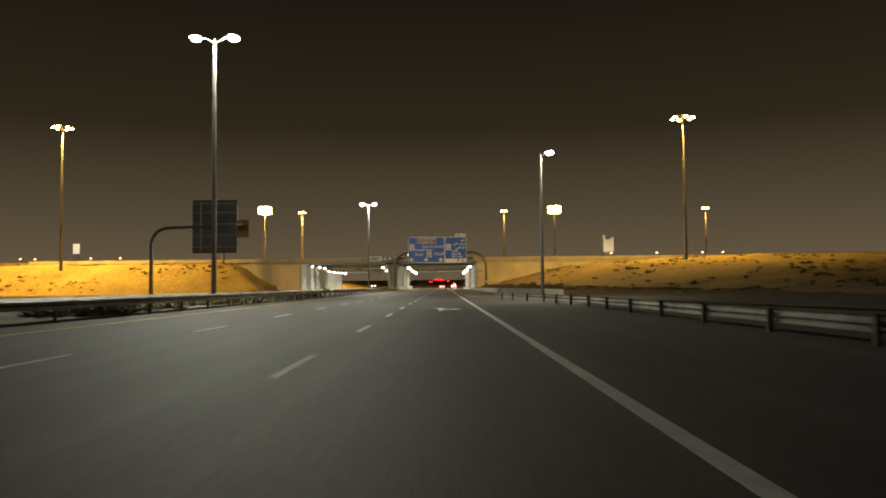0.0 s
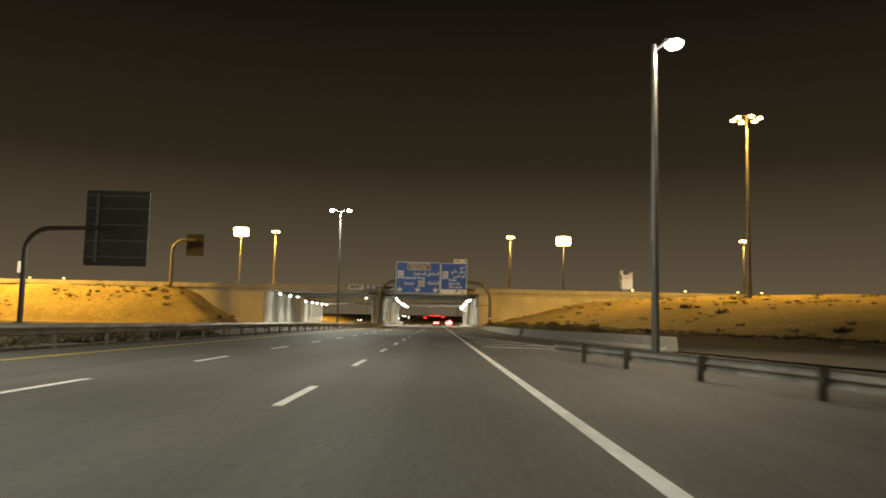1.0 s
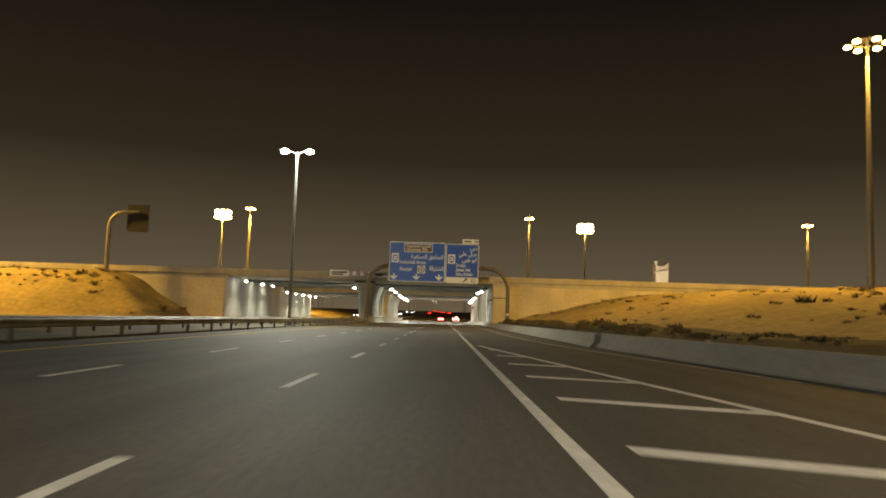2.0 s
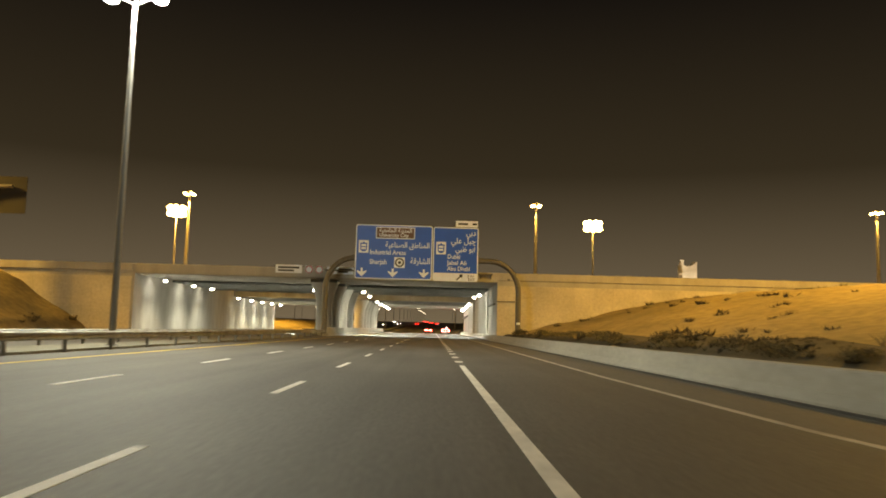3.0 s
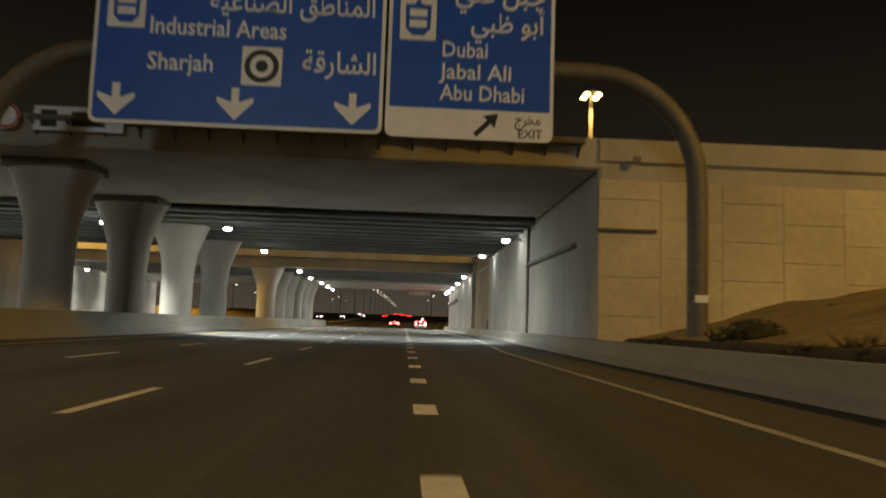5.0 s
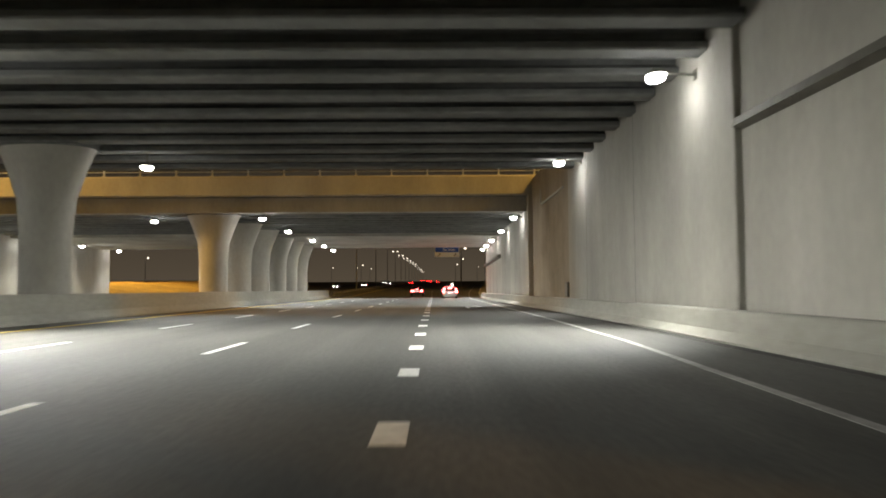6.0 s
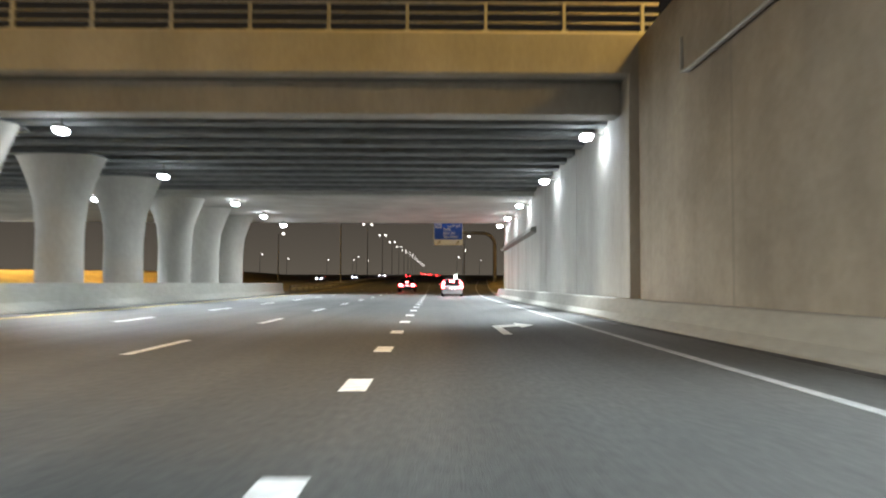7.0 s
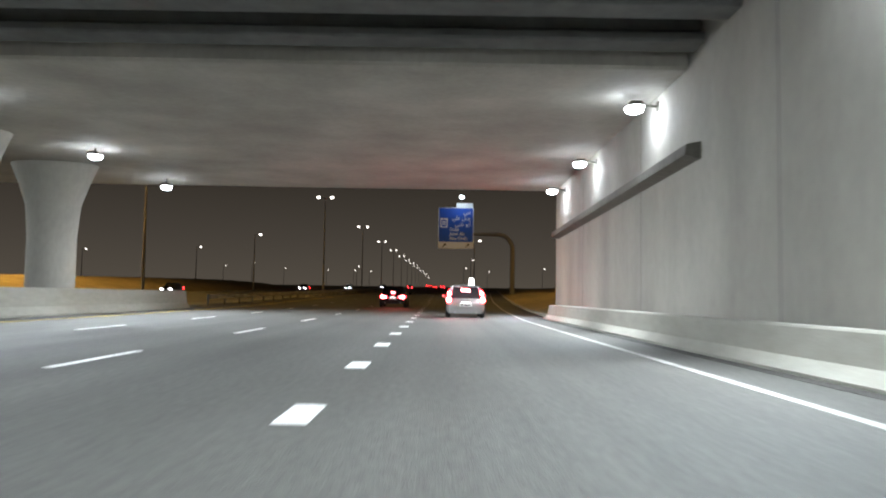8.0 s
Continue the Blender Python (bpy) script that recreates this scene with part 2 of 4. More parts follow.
# ---------------------------------------------------------------- ground and roads
def rise(y):
    """The motorway climbs gently once it has left the underpass."""
    if y < 290:
        return 0.0
    return 0.014 * (min(y, 900) - 310) if y > 330 else 0.014 * (y - 290) ** 2 / 80


BARRIER_FOOT = [(196, 7.55), (226, 8.2), (246, 8.12), (273, 7.7), (312, 7.7)]
ALONG = [-60, 285] + [290 + 8 * k for k in range(6)] + [360 + 45 * k for k in range(13)]
bm = bmesh.new()
ring_loft(bm, [[(-2400, y, -0.6), (2400, y, -0.6), (2400, y, rise(y) - 0.06), (-2400, y, rise(y) - 0.06)] for y in [-400] + ALONG[1:] + [4200]])
structure("ground", bm, SAND, "flat sandy desert ground reaching the horizon", category="ground")


def strip(name, x0, x1, top, mat, label, category):
    """A paved strip that follows the motorway's level."""
    bm = bmesh.new()
    ring_loft(bm, [[(x0, y, rise(y) - 0.05), (x1, y, rise(y) - 0.05), (x1, y, rise(y) + top), (x0, y, rise(y) + top)] for y in ALONG])
    return structure(name, bm, mat, label, category=category)


road = strip("road", -12.6, 9.2, 0.0, ASPHALT, "dark asphalt motorway with worn lanes", "road")
road_2 = strip("road_opposite", -37.2, -15.4, 0.0, ASPHALT, "dark asphalt carriageway for oncoming traffic", "road")
strip("median", -15.4, -12.6, 0.09, MEDIAN_PAVING, "raised dusty paved median strip between the carriageways", "median")

# slip road that joins from the side
RAMP_OUT = [(-60, 30.0), (0, 19.0), (30, 15.5), (50, 12.8), (72, 10.4), (88, 8.9), (105, 7.9)]
bm = bmesh.new()
rows = []
for k in range(34):
    y = -60 + k * 5
    rows.append([(x, y, z) for x, z in ((9.2, -0.046), (9.2, 0.0), (max(9.25, interp(y, RAMP_OUT)), 0.0), (max(9.25, interp(y, RAMP_OUT)), -0.046))])
ring_loft(bm, rows)
structure("slip_road", bm, ASPHALT, "asphalt slip road merging with the motorway", category="road")

# exit lane that bends away past the bridges, with its kerb
EXIT_KERB = [(300, 8.1), (315, 8.7), (336, 9.75), (372, 12.0), (442, 16.6), (520, 21.8)]
exit_ys = [300 + 6 * k for k in range(37)]
bm = bmesh.new()
ring_loft(bm, [[(x, y, rise(y) + z) for x, z in ((max(9.2, interp(y, EXIT_KERB) - 4.4), -0.05), (max(9.2, interp(y, EXIT_KERB) - 4.4), 0.0), (max(9.25, interp(y, EXIT_KERB)), 0.0), (max(9.25, interp(y, EXIT_KERB)), -0.05))] for y in exit_ys])
structure("exit_lane", bm, ASPHALT, "asphalt exit lane bending away from the motorway", category="road")
bm = bmesh.new()
ring_loft(bm, [[(interp(y, EXIT_KERB) + x, y, rise(y) + z) for x, z in ((0.0, -0.04), (0.0, 0.11), (0.03, 0.14), (0.25, 0.14), (0.25, -0.04))] for y in exit_ys])
structure("kerb", bm, BARRIER, "low concrete kerb between exit lane and sandy verge", category="kerb")
# thin dark strip laid on the asphalt along the barrier foot
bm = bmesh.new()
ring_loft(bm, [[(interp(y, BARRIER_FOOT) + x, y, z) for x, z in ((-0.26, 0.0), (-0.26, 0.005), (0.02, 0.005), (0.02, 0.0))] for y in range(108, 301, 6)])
structure("gutter", bm, FOOT_STRIP, "dark strip at the foot of the barrier", category="gutter")


def dash_mesh(name, w, l, mat):
    bm = bmesh.new()
    box(bm, -w / 2, w / 2, -l / 2, l / 2, 0.0, 0.006)
    bmesh.ops.recalc_face_normals(bm, faces=bm.faces)
    me = bpy.data.meshes.new(name)
    bm.to_mesh(me)
    bm.free()
    me.materials.append(mat)
    return me


LANE_DASH = dash_mesh("lane_dash", 0.14, 3.0, WHITE)
DOT = dash_mesh("merge_dash", 0.28, 1.0, WHITE)
for k in range(-3, 60):
    y = 9.8 + 9.1 * k
    shift = interp(y, [(195, 0.0), (225, -0.2), (900, -0.2)])
    share("lane_dash", LANE_DASH, road, (-1.95 + shift, y, rise(y)))
    share("lane_dash", LANE_DASH, road, (-6.05 + 1.5 * shift, y + 0.6, rise(y + 0.6)))
for k in range(56):
    share("merge_dash", DOT, road, (1.75, 132.5 + 4.54 * k, rise(132.5 + 4.54 * k)))
for k in range(-2, 55):
    for x in (-22.6, -30.0):
        share("lane_dash", LANE_DASH, road_2, (x, 12 + 9.1 * k, rise(12 + 9.1 * k)))


def line(points, width, mat, parent, name="edge_line"):
    """A painted line along (x, y) points."""
    table = [(y, x) for x, y in points]
    ys = sorted({y for y, _ in table} | {y for y in ALONG if table[0][0] < y < table[-1][0]})
    bm = bmesh.new()
    ring_loft(bm, [[(interp(y, table) + side * width / 2, y, rise(y) + z) for side, z in ((-1, 0.0), (1, 0.0), (1, 0.006), (-1, 0.006))] for y in ys])
    return part(name, bm, mat, parent)


line([(1.75, -60), (1.75, 129.6)], 0.17, WHITE, road)
line([(-10.35, -60), (-10.35, 900)], 0.18, YELLOW, road)
line([(8.4, 86), (6.6, 102), (5.6, 114), (5.4, 125), (5.4, 203), (6.3, 220), (6.5, 232), (6.5, 295), (7.1, 313), (8.3, 340), (10.6, 380), (14.4, 440)], 0.15, WORN_WHITE, road)
line([(-15.9, -60), (-15.9, 900)], 0.18, YELLOW, road_2)
line([(-36.6, -60), (-36.6, 900)], 0.18, WHITE, road_2)
# the nose where the slip road joins, with slanting bars
line([(6.6, 66.5), (5.6, 76), (4.0, 88), (2.1, 103)], 0.2, WHITE, road)
for y in (71.4, 75.9, 80.5, 85.0, 89.5, 94.0, 98.5):
    far_x = interp(y, [(66, 6.5), (76, 5.6), (88, 4.0), (103, 2.1)])
    if far_x > 2.4:
        bm = bmesh.new()
        ring_loft(bm, [[(2.3, y, 0.001), (2.3, y + 0.45, 0.001), (2.3, y + 0.45, 0.007), (2.3, y, 0.007)],
                       [(far_x, y - 1.4 * (far_x - 2.3) / 3.4, 0.001), (far_x, y + 0.45 - 1.4 * (far_x - 2.3) / 3.4, 0.001),
                        (far_x, y + 0.45 - 1.4 * (far_x - 2.3) / 3.4, 0.007), (far_x, y - 1.4 * (far_x - 2.3) / 3.4, 0.007)]])
        part("gore_bar", bm, WHITE, road)


def flat_arrow(points, place, name, parent, mat=WHITE):
    bm = bmesh.new()
    top = [bm.verts.new((x, y, 0.006)) for x, y in points]
    low = [bm.verts.new((x, y, 0.0)) for x, y in points]
    bm.faces.new(top)
    bm.faces.new(list(reversed(low)))
    for i in range(len(points)):
        j = (i + 1) % len(points)
        bm.faces.new((low[i], low[j], top[j], top[i]))
    ob = part(name, bm, mat, parent)
    ob.location = place
    return ob


TURN_ARROW = [(-0.14, -2.2), (0.14, -2.2), (0.14, -0.6), (0.75, -0.2), (0.75, -0.8), (1.35, 0.5), (0.75, 1.2), (0.75, 0.6), (0.14, 0.2), (0.14, 1.3), (0.5, 1.3), (0.0, 3.0), (-0.5, 1.3), (-0.14, 1.3)]
flat_arrow([(0.72 * x, 0.86 * y) for x, y in TURN_ARROW], (-0.05, 34.2, 0.0), "road_arrow", road)
flat_arrow([(-0.1, -2.2), (0.1, -2.2), (0.1, 0.5), (0.6, 1.0), (0.6, 0.4), (1.05, 1.7), (0.6, 2.7), (0.6, 1.9), (-0.1, 1.2)], (4.2, 252.0, 0.0), "road_arrow", road)


# ---------------------------------------------------------------- embankments
def bank(name, xs, ys, height, label):
    """Uneven sand slope on a grid, with a skirt below the ground."""
    bm = bmesh.new()
    grid = [[bm.verts.new((x, y, height(x, y))) for x in xs] for y in ys]
    for a, b in zip(grid, grid[1:]):
        for i in range(len(xs) - 1):
            bm.faces.new((a[i], a[i + 1], b[i + 1], b[i]))
    return structure(name, bm, SAND, label, smooth=True, category="embankment")


def rough(x, y, amount):
    return amount * (noise.noise((x * 0.18, y * 0.18, 3.1)) + 0.5 * noise.noise((x * 0.55, y * 0.55, 7.7)))


RIGHT_RISE = [(0, -0.3), (1, 0.7), (4.3, 1.25), (8, 2.3), (12, 3.2), (15, 4.0), (23, 5.7), (31, 6.3), (58, 7.5), (140, 7.8), (400, 7.8)]
LEFT_RISE = [(0, -0.3), (1.6, 0.9), (11, 5.9), (14.5, 7.2), (18, 7.4), (400, 7.5)]


def slope_foot(y):
    return 8.9 + max(0.0, 188 - y) * 0.15


def right_height(x, y):
    d = x - slope_foot(y)
    if d < 0:
        return -0.35
    z = interp(d, RIGHT_RISE)
    z *= min(1.0, max(0.0, (y - 40) / 130))
    return max(-0.35, z + rough(x, y, 0.35) * min(1, d / 4)) if z > 0.2 else z - 0.1


def left_height(x, y):
    """Fill of the crossing road: a long face towards the south and a steeper end by the abutment."""
    d = min((-42.8 - x) * 1.2, y - 181 + 1.2 * noise.noise((x * 0.06, 4.0, 1.0)))
    if d < 0:
        return -0.35
    z = interp(d, LEFT_RISE)
    return max(-0.35, z + rough(x, y, 0.4) * min(1, d / 4)) if z > 0.2 else z - 0.1


bank("embankment_right", [8.6 + 0.9 * i for i in range(60)] + [63 + 6 * i for i in range(50)], [20 + 2.6 * i for i in range(70)] + [202.95], right_height, "sandy roadside slope with sparse dry scrub under amber light")
bank("embankment_left", [-380 + 8 * i for i in range(35)] + [-99 + 1.0 * i for i in range(61)], [176 + 1.2 * i for i in range(22)] + [202.95], left_height, "bare sandy slope of the crossing road under amber light")


def verge_height(x, y):
    d = x - 0.2 - interp(y, EXIT_KERB)
    return rise(y) - 0.2 if d < 0 else rise(y) + interp(d, [(0, 0.1), (1.5, 0.38), (5, 0.75), (16, 1.2), (60, 1.5)]) + rough(x, y, 0.2) * min(1, d / 4)


bank("embankment_exit", [8.3 + 0.65 * i for i in range(41)] + [36 + 6 * i for i in range(8)], [302.2 + 3.0 * i for i in range(62)], verge_height, "low sandy verge beside the exit lane under amber light")


def verge_left_height(x, y):
    d = -40.6 - x
    return rise(y) - 0.2 if d < 0 else rise(y) + interp(d, [(0, -0.05), (2, 0.6), (7, 1.5), (16, 2.2), (60, 2.4)]) * min(1.0, (y - 303.5) / 6) + rough(x, y, 0.2) * min(1, d / 4)


bank("embankment_exit_left", [-100 + 5 * i for i in range(8)] + [-64 + 0.9 * i for i in range(27)], [304.2 + 3.0 * i for i in range(60)], verge_left_height, "low sandy verge beyond the oncoming carriageway under amber light")


def plateau(name, x0, x1, label):
    bm = bmesh.new()
    ring_loft(bm, [[(x, 203.4, -0.5), (x, 203.4, 8.3), (x, 291, 8.3), (x, 308, -0.5)] for x in (x0, x1)])
    structure(name, bm, SAND, label, category="embankment")


plateau("approach_fill_right", 10.5, 420, "sandy fill carrying the crossing road above the motorway")
plateau("approach_fill_left", -420, -41.0, "sandy fill carrying the crossing road beyond the abutment")


def scrub_field(name, count, xr, yr, height, seed, label, sink=0.0, mat=SCRUB, scale=1.0):
    """Low dry tufts scattered over a slope, as one mesh of many small blades."""
    rnd = random.Random(seed)
    verts, faces = [], []
    for _ in range(count):
        x, y = rnd.uniform(*xr), rnd.uniform(*yr)
        z = height(x, y)
        if z < 0.3 or noise.noise((x * 0.09, y * 0.09, seed)) < -0.05:
            continue
        z -= sink
        size = scale * rnd.uniform(0.2, 0.75) * (1.7 if rnd.random() < 0.16 else 1.0)
        for _ in range(26):
            a, lean = rnd.uniform(0, 6.28), rnd.uniform(0.15, 1.2) * size
            bx, by = x + rnd.uniform(-0.5, 0.5) * size, y + rnd.uniform(-0.5, 0.5) * size
            w = 0.10 * size
            k = len(verts)
            verts += [(bx - w * math.sin(a), by + w * math.cos(a), z - 0.05), (bx + w * math.sin(a), by - w * math.cos(a), z - 0.05),
                      (bx + lean * math.cos(a), by + lean * math.sin(a), z + rnd.uniform(0.2, 0.6) * size)]
            faces.append((k, k + 1, k + 2))
    me = bpy.data.meshes.new(name)
    me.from_pydata(verts, [], faces)
    me.materials.append(mat)
    tagged(new(name, me), label, "scrub", kind="stuff")


scrub_field("dry_scrub", 760, (10, 75), (60, 202), right_height, 5, "sparse dry desert tufts on the sandy slope")
scrub_field("dry_scrub", 900, (-150, -44), (181, 202), left_height, 9, "sparse dry desert tufts on the sandy slope")


# dark band laid over the sand, with low bushes, along the foot of the slope
def bed_edge(y):
    return interp(y, [(150, 4.3), (172, 2.6), (186, 1.5), (202, 1.0)])


bm = bmesh.new()
bed = []
for k in range(132):
    y = -60 + 2.0 * k
    edge = bed_edge(y) + 0.8 * noise.noise((y * 0.11, 2.0, 5.0))
    near, foot = max(9.4, interp(y, RAMP_OUT) + 0.5), slope_foot(y)
    xs = [near + (foot - near) * f for f in (0.0, 0.3, 0.65, 1.0)] if foot > near + 0.5 else [foot + 0.1 * k for k in range(1, 5)]
    xs += [foot + edge * f for f in (0.14, 0.22, 0.3, 0.45, 0.6, 0.8, 0.97)]
    bed.append([(x, y, max(0.03, right_height(x, y) + 0.07)) for x in xs])
bed = [[bm.verts.new(p) for p in row] for row in bed]
for a, b in zip(bed, bed[1:]):
    for i in range(10):
        bm.faces.new((a[i], a[i + 1], b[i + 1], b[i]))
structure("planting_bed", bm, DARK_GROUND, "dark band of ground along the foot of the slope", smooth=True, category="soil bed")
scrub_field("bed_plants", 9000, (9, 32), (58, 201), lambda x, y: right_height(x, y) if 0.4 < x - slope_foot(y) < bed_edge(y) else 0.0, 21, "low dark plants along the foot of the sandy slope", mat=PLANT, scale=0.6)
scrub_field("median_grass", 900, (-15.0, -12.9), (-45, 84), lambda x, y: 0.36, 3, "low dark dry grass tufts on the paved median", 0.28)


# ---------------------------------------------------------------- barriers and guard rails
def jersey(name, stations, face, label, height=0.88):
    """Concrete safety barrier; face is +1 where its sloping side looks towards +x."""
    prof = [(0.0, 0.0), (0.0, 0.07), (-0.2, 0.3), (-0.27, 0.84), (-0.3, 0.88), (-0.6, 0.88), (-0.62, 0.85), (-0.68, 0.0)]
    bm = bmesh.new()
    ring_loft(bm, [[(x + face * px, y, z * height / 0.88) for px, z in prof] for x, y in stations])
    return structure(name, bm, BARRIER, label, category="barrier")


jersey("barrier_right", [(interp(y, BARRIER_FOOT), y) for y in range(106, 301, 6)], -1, "long pale concrete safety barrier along the wall", 0.67)
jersey("barrier_left", [(-11.95 - max(0, 212 - y) * 0.02, y) for y in range(200, 313, 6)], 1, "pale concrete safety barrier in front of bridge columns", 1.08)
jersey("barrier_opposite", [(-15.75, y) for y in range(200, 306, 6)], -1, "pale concrete safety barrier on the oncoming side")
jersey("barrier_slip_road", [(interp(y, RAMP_OUT) - 0.1, y) for y in range(70, 107, 4)], -1, "low concrete edge barrier along the slip road", 0.67)


def guard_rail(points, label, group, sunk=0.0):
    """W-shaped steel rail on posts along (x, y) points; one thing."""
    x0, y0 = points[0]
    rail = thing("guard_rail", (x0, y0, -sunk), label, "guard rail", group)
    bm = bmesh.new()
    prof = [(0.0, 0.46), (0.07, 0.50), (0.07, 0.56), (0.0, 0.61), (0.07, 0.66), (0.07, 0.72), (0.0, 0.77), (-0.015, 0.77), (0.05, 0.71), (0.05, 0.67), (-0.02, 0.61), (0.05, 0.55), (0.05, 0.51), (-0.015, 0.46)]
    ring_loft(bm, [[(x - x0 + px, y - y0, z + rise(y)) for px, z in prof] for x, y in points])
    part("beam", bm, RAIL, rail)
    bm = bmesh.new()
    box(bm, -0.06, 0.06, -0.04, 0.04, 0.0, 0.78)
    box(bm, -0.02, 0.05, -0.10, 0.10, 0.5, 0.72)
    finish(bm)
    me = bpy.data.meshes.new("post")
    bm.to_mesh(me)
    bm.free()
    me.materials.append(DARK_STEEL)
    for (xa, ya), (xb, yb) in zip(points, points[1:]):
        n = max(1, round(abs(yb - ya) / 4.0))
        for i in range(n):
            share("post", me, rail, (xa + (xb - xa) * i / n - x0 - 0.08, ya + (yb - ya) * i / n - y0, rise(ya + (yb - ya) * i / n)))
    return rail


guard_rail([(-12.35, y) for y in range(-40, 201, 20)], "galvanised steel guard rail on the median beside the road", "median guard rails")
guard_rail([(-15.3, y) for y in range(-40, 201, 20)], "galvanised steel guard rail facing the oncoming carriageway", "median guard rails")
guard_rail([(8.6, -30), (7.6, 0), (7.2, 20), (7.1, 36), (6.4, 47), (5.2, 55), (4.1, 61.0)], "galvanised steel guard rail ending at the slip road nose", "slip road rails", 0.25)
guard_rail([(-12.35, y) for y in range(313, 640, 20)], "galvanised steel guard rail on the median past the bridges", "median guard rails")


# ---------------------------------------------------------------- walls of the underpass
def wall_block(name, x0, x1, y0, y1, z0, z1, mat, label, bevel=0.0):
    bm = bmesh.new()
    box(bm, x0, x1, y0, y1, z0, z1)
    return structure(name, bm, mat, label, bevel=bevel, category="wall")


wall_right = wall_block("wall_right", 8.95, 10.6, 220.6, 242.2, -0.3, 8.3, CONCRETE, "tall bare concrete abutment wall lit by underpass lamps", 0.03)
wall_block("wall_right_portal", 9.12, 10.6, 203.0, 220.6, -0.3, 8.3, CONCRETE, "concrete abutment wall in shade just inside the bridge")
wall_gap = wall_block("wall_right_gap", 9.09, 10.7, 242.2, 257.2, -0.3, 8.9, AMBER_CONCRETE, "stained concrete wall between the two bridges, amber light put into its brown")
wall_far = wall_block("wall_right_far", 8.75, 10.6, 257.2, 301.2, -0.3, 8.3, CONCRETE, "tall bare concrete abutment wall under the second bridge", 0.03)
wall_block("wall_left", -38.4, -37.7, 203.0, 242.2, -0.3, 8.3, CONCRETE, "concrete abutment wall beyond the oncoming carriageway")
wall_block("wall_left_gap", -39.6, -38.9, 242.2, 257.2, -0.3, 8.9, CONCRETE, "concrete wall between the bridges beyond the oncoming carriageway")
wall_block("wall_left_far", -40.9, -40.2, 257.2, 304.0, -0.3, 8.3, CONCRETE, "concrete abutment wall of the second bridge beyond the oncoming carriageway")
# sealed movement joints in the walls
for wall, x, ys, top in ((wall_right, 8.95, (229.4, 237.6), 8.28), (wall_gap, 9.09, (249.6,), 8.88), (wall_far, 8.75, (266.2, 275.4, 284.6, 293.8), 8.28)):
    for y in ys:
        bm = bmesh.new()
        box(bm, x - 0.004, x + 0.03, y - 0.014, y + 0.014, 0.0, top)
        part("movement_joint", bm, SOFFIT, wall, "dark sealed joint")
# cable duct with a shading lip on the far wall
bm = bmesh.new()
sweep_y(bm, [(8.76, 4.62), (8.42, 4.55), (8.38, 4.3), (8.76, 4.22)], [(279.4, 0, -0.02), (300.4, 0, -0.3)])
tagged(part("cable_duct", bm, DARK_STEEL, None, "dark steel cable duct fixed along the abutment wall"), category="cable duct")
bm = bmesh.new()
sweep_y(bm, [(9.13, 4.9), (8.9, 4.86), (8.86, 4.68), (9.13, 4.62)], [(207.4, 0, 0), (220.5, 0, 0.1)])
tagged(part("cable_duct", bm, DARK_STEEL, None, "dark steel cable duct on the shaded wall inside the bridge"), category="cable duct")


bm = bmesh.new()
tube(bm, [(9.0, 244.0, 6.55), (9.0, 252.2, 6.55), (9.05, 252.8, 6.7), (9.08, 252.9, 7.6)], 0.06, 8)
tagged(part("conduit", bm, STEEL, None, "steel conduit running along the wall between the bridges"), category="conduit")
box_foot = thing("junction_box", (8.93, 243.0, 0.72), "small dark steel junction box at the wall foot", "junction box")
bm = bmesh.new()
box(bm, 0.0, 0.16, -0.35, 0.35, 0.0, 0.75)
part("cabinet", bm, DARK_STEEL, box_foot, bevel=0.015)
bm = bmesh.new()
box(bm, -0.015, 0.0, -0.31, 0.31, 0.04, 0.71)
part("door", bm, POLE, box_foot)


def facade(name, x0, x1, label):
    """Retaining wall across the end of the fill, with a coping; panels follow at the end of the file."""
    lo, hi = min(x0, x1), max(x0, x1)
    bm = bmesh.new()
    box(bm, lo, hi, 203.06, 203.4, -0.4, 7.6)
    w = structure(name, bm, CONCRETE, label, category="wall")
    bm = bmesh.new()
    prof = [(202.88, 7.72), (202.88, 8.62), (203.2, 8.66), (203.4, 8.62), (203.4, 7.6), (203.06, 7.6)]
    ring_loft(bm, [[(x, y, z) for y, z in prof] for x in (lo, hi)])
    part("coping", bm, CONCRETE, w, "pale concrete coping band")
    return w


facade_right = facade("wall_front_right", 9.0, 110, "pale panelled retaining wall in amber light")
facade_left = facade("wall_front_left", -110, -38.0, "pale panelled retaining wall in amber light beyond the road")


bm = bmesh.new()
tube(bm, [(8.9, 202.86, 4.95), (11.3, 202.86, 4.95)], 0.07, 8)
tagged(part("conduit", bm, DARK_STEEL, None, "short dark steel conduit fixed across the panelled wall"), category="conduit")
flood = thing("wall_floodlight", (10.4, 202.86, 7.75), "small unlit floodlight on the wall coping", "floodlight")
bm = bmesh.new()
ring_loft(bm, [[(-0.16, -0.34, -0.12), (0.16, -0.34, -0.12), (0.16, -0.34, 0.12), (-0.16, -0.34, 0.12)], [(-0.1, -0.1, -0.08), (0.1, -0.1, -0.08), (0.1, -0.1, 0.08), (-0.1, -0.1, 0.08)]])
part("housing", bm, DARK_STEEL, flood, bevel=0.01)
bm = bmesh.new()
box(bm, -0.03, 0.03, -0.12, 0.03, -0.03, 0.03)
part("bracket", bm, DARK_STEEL, flood)


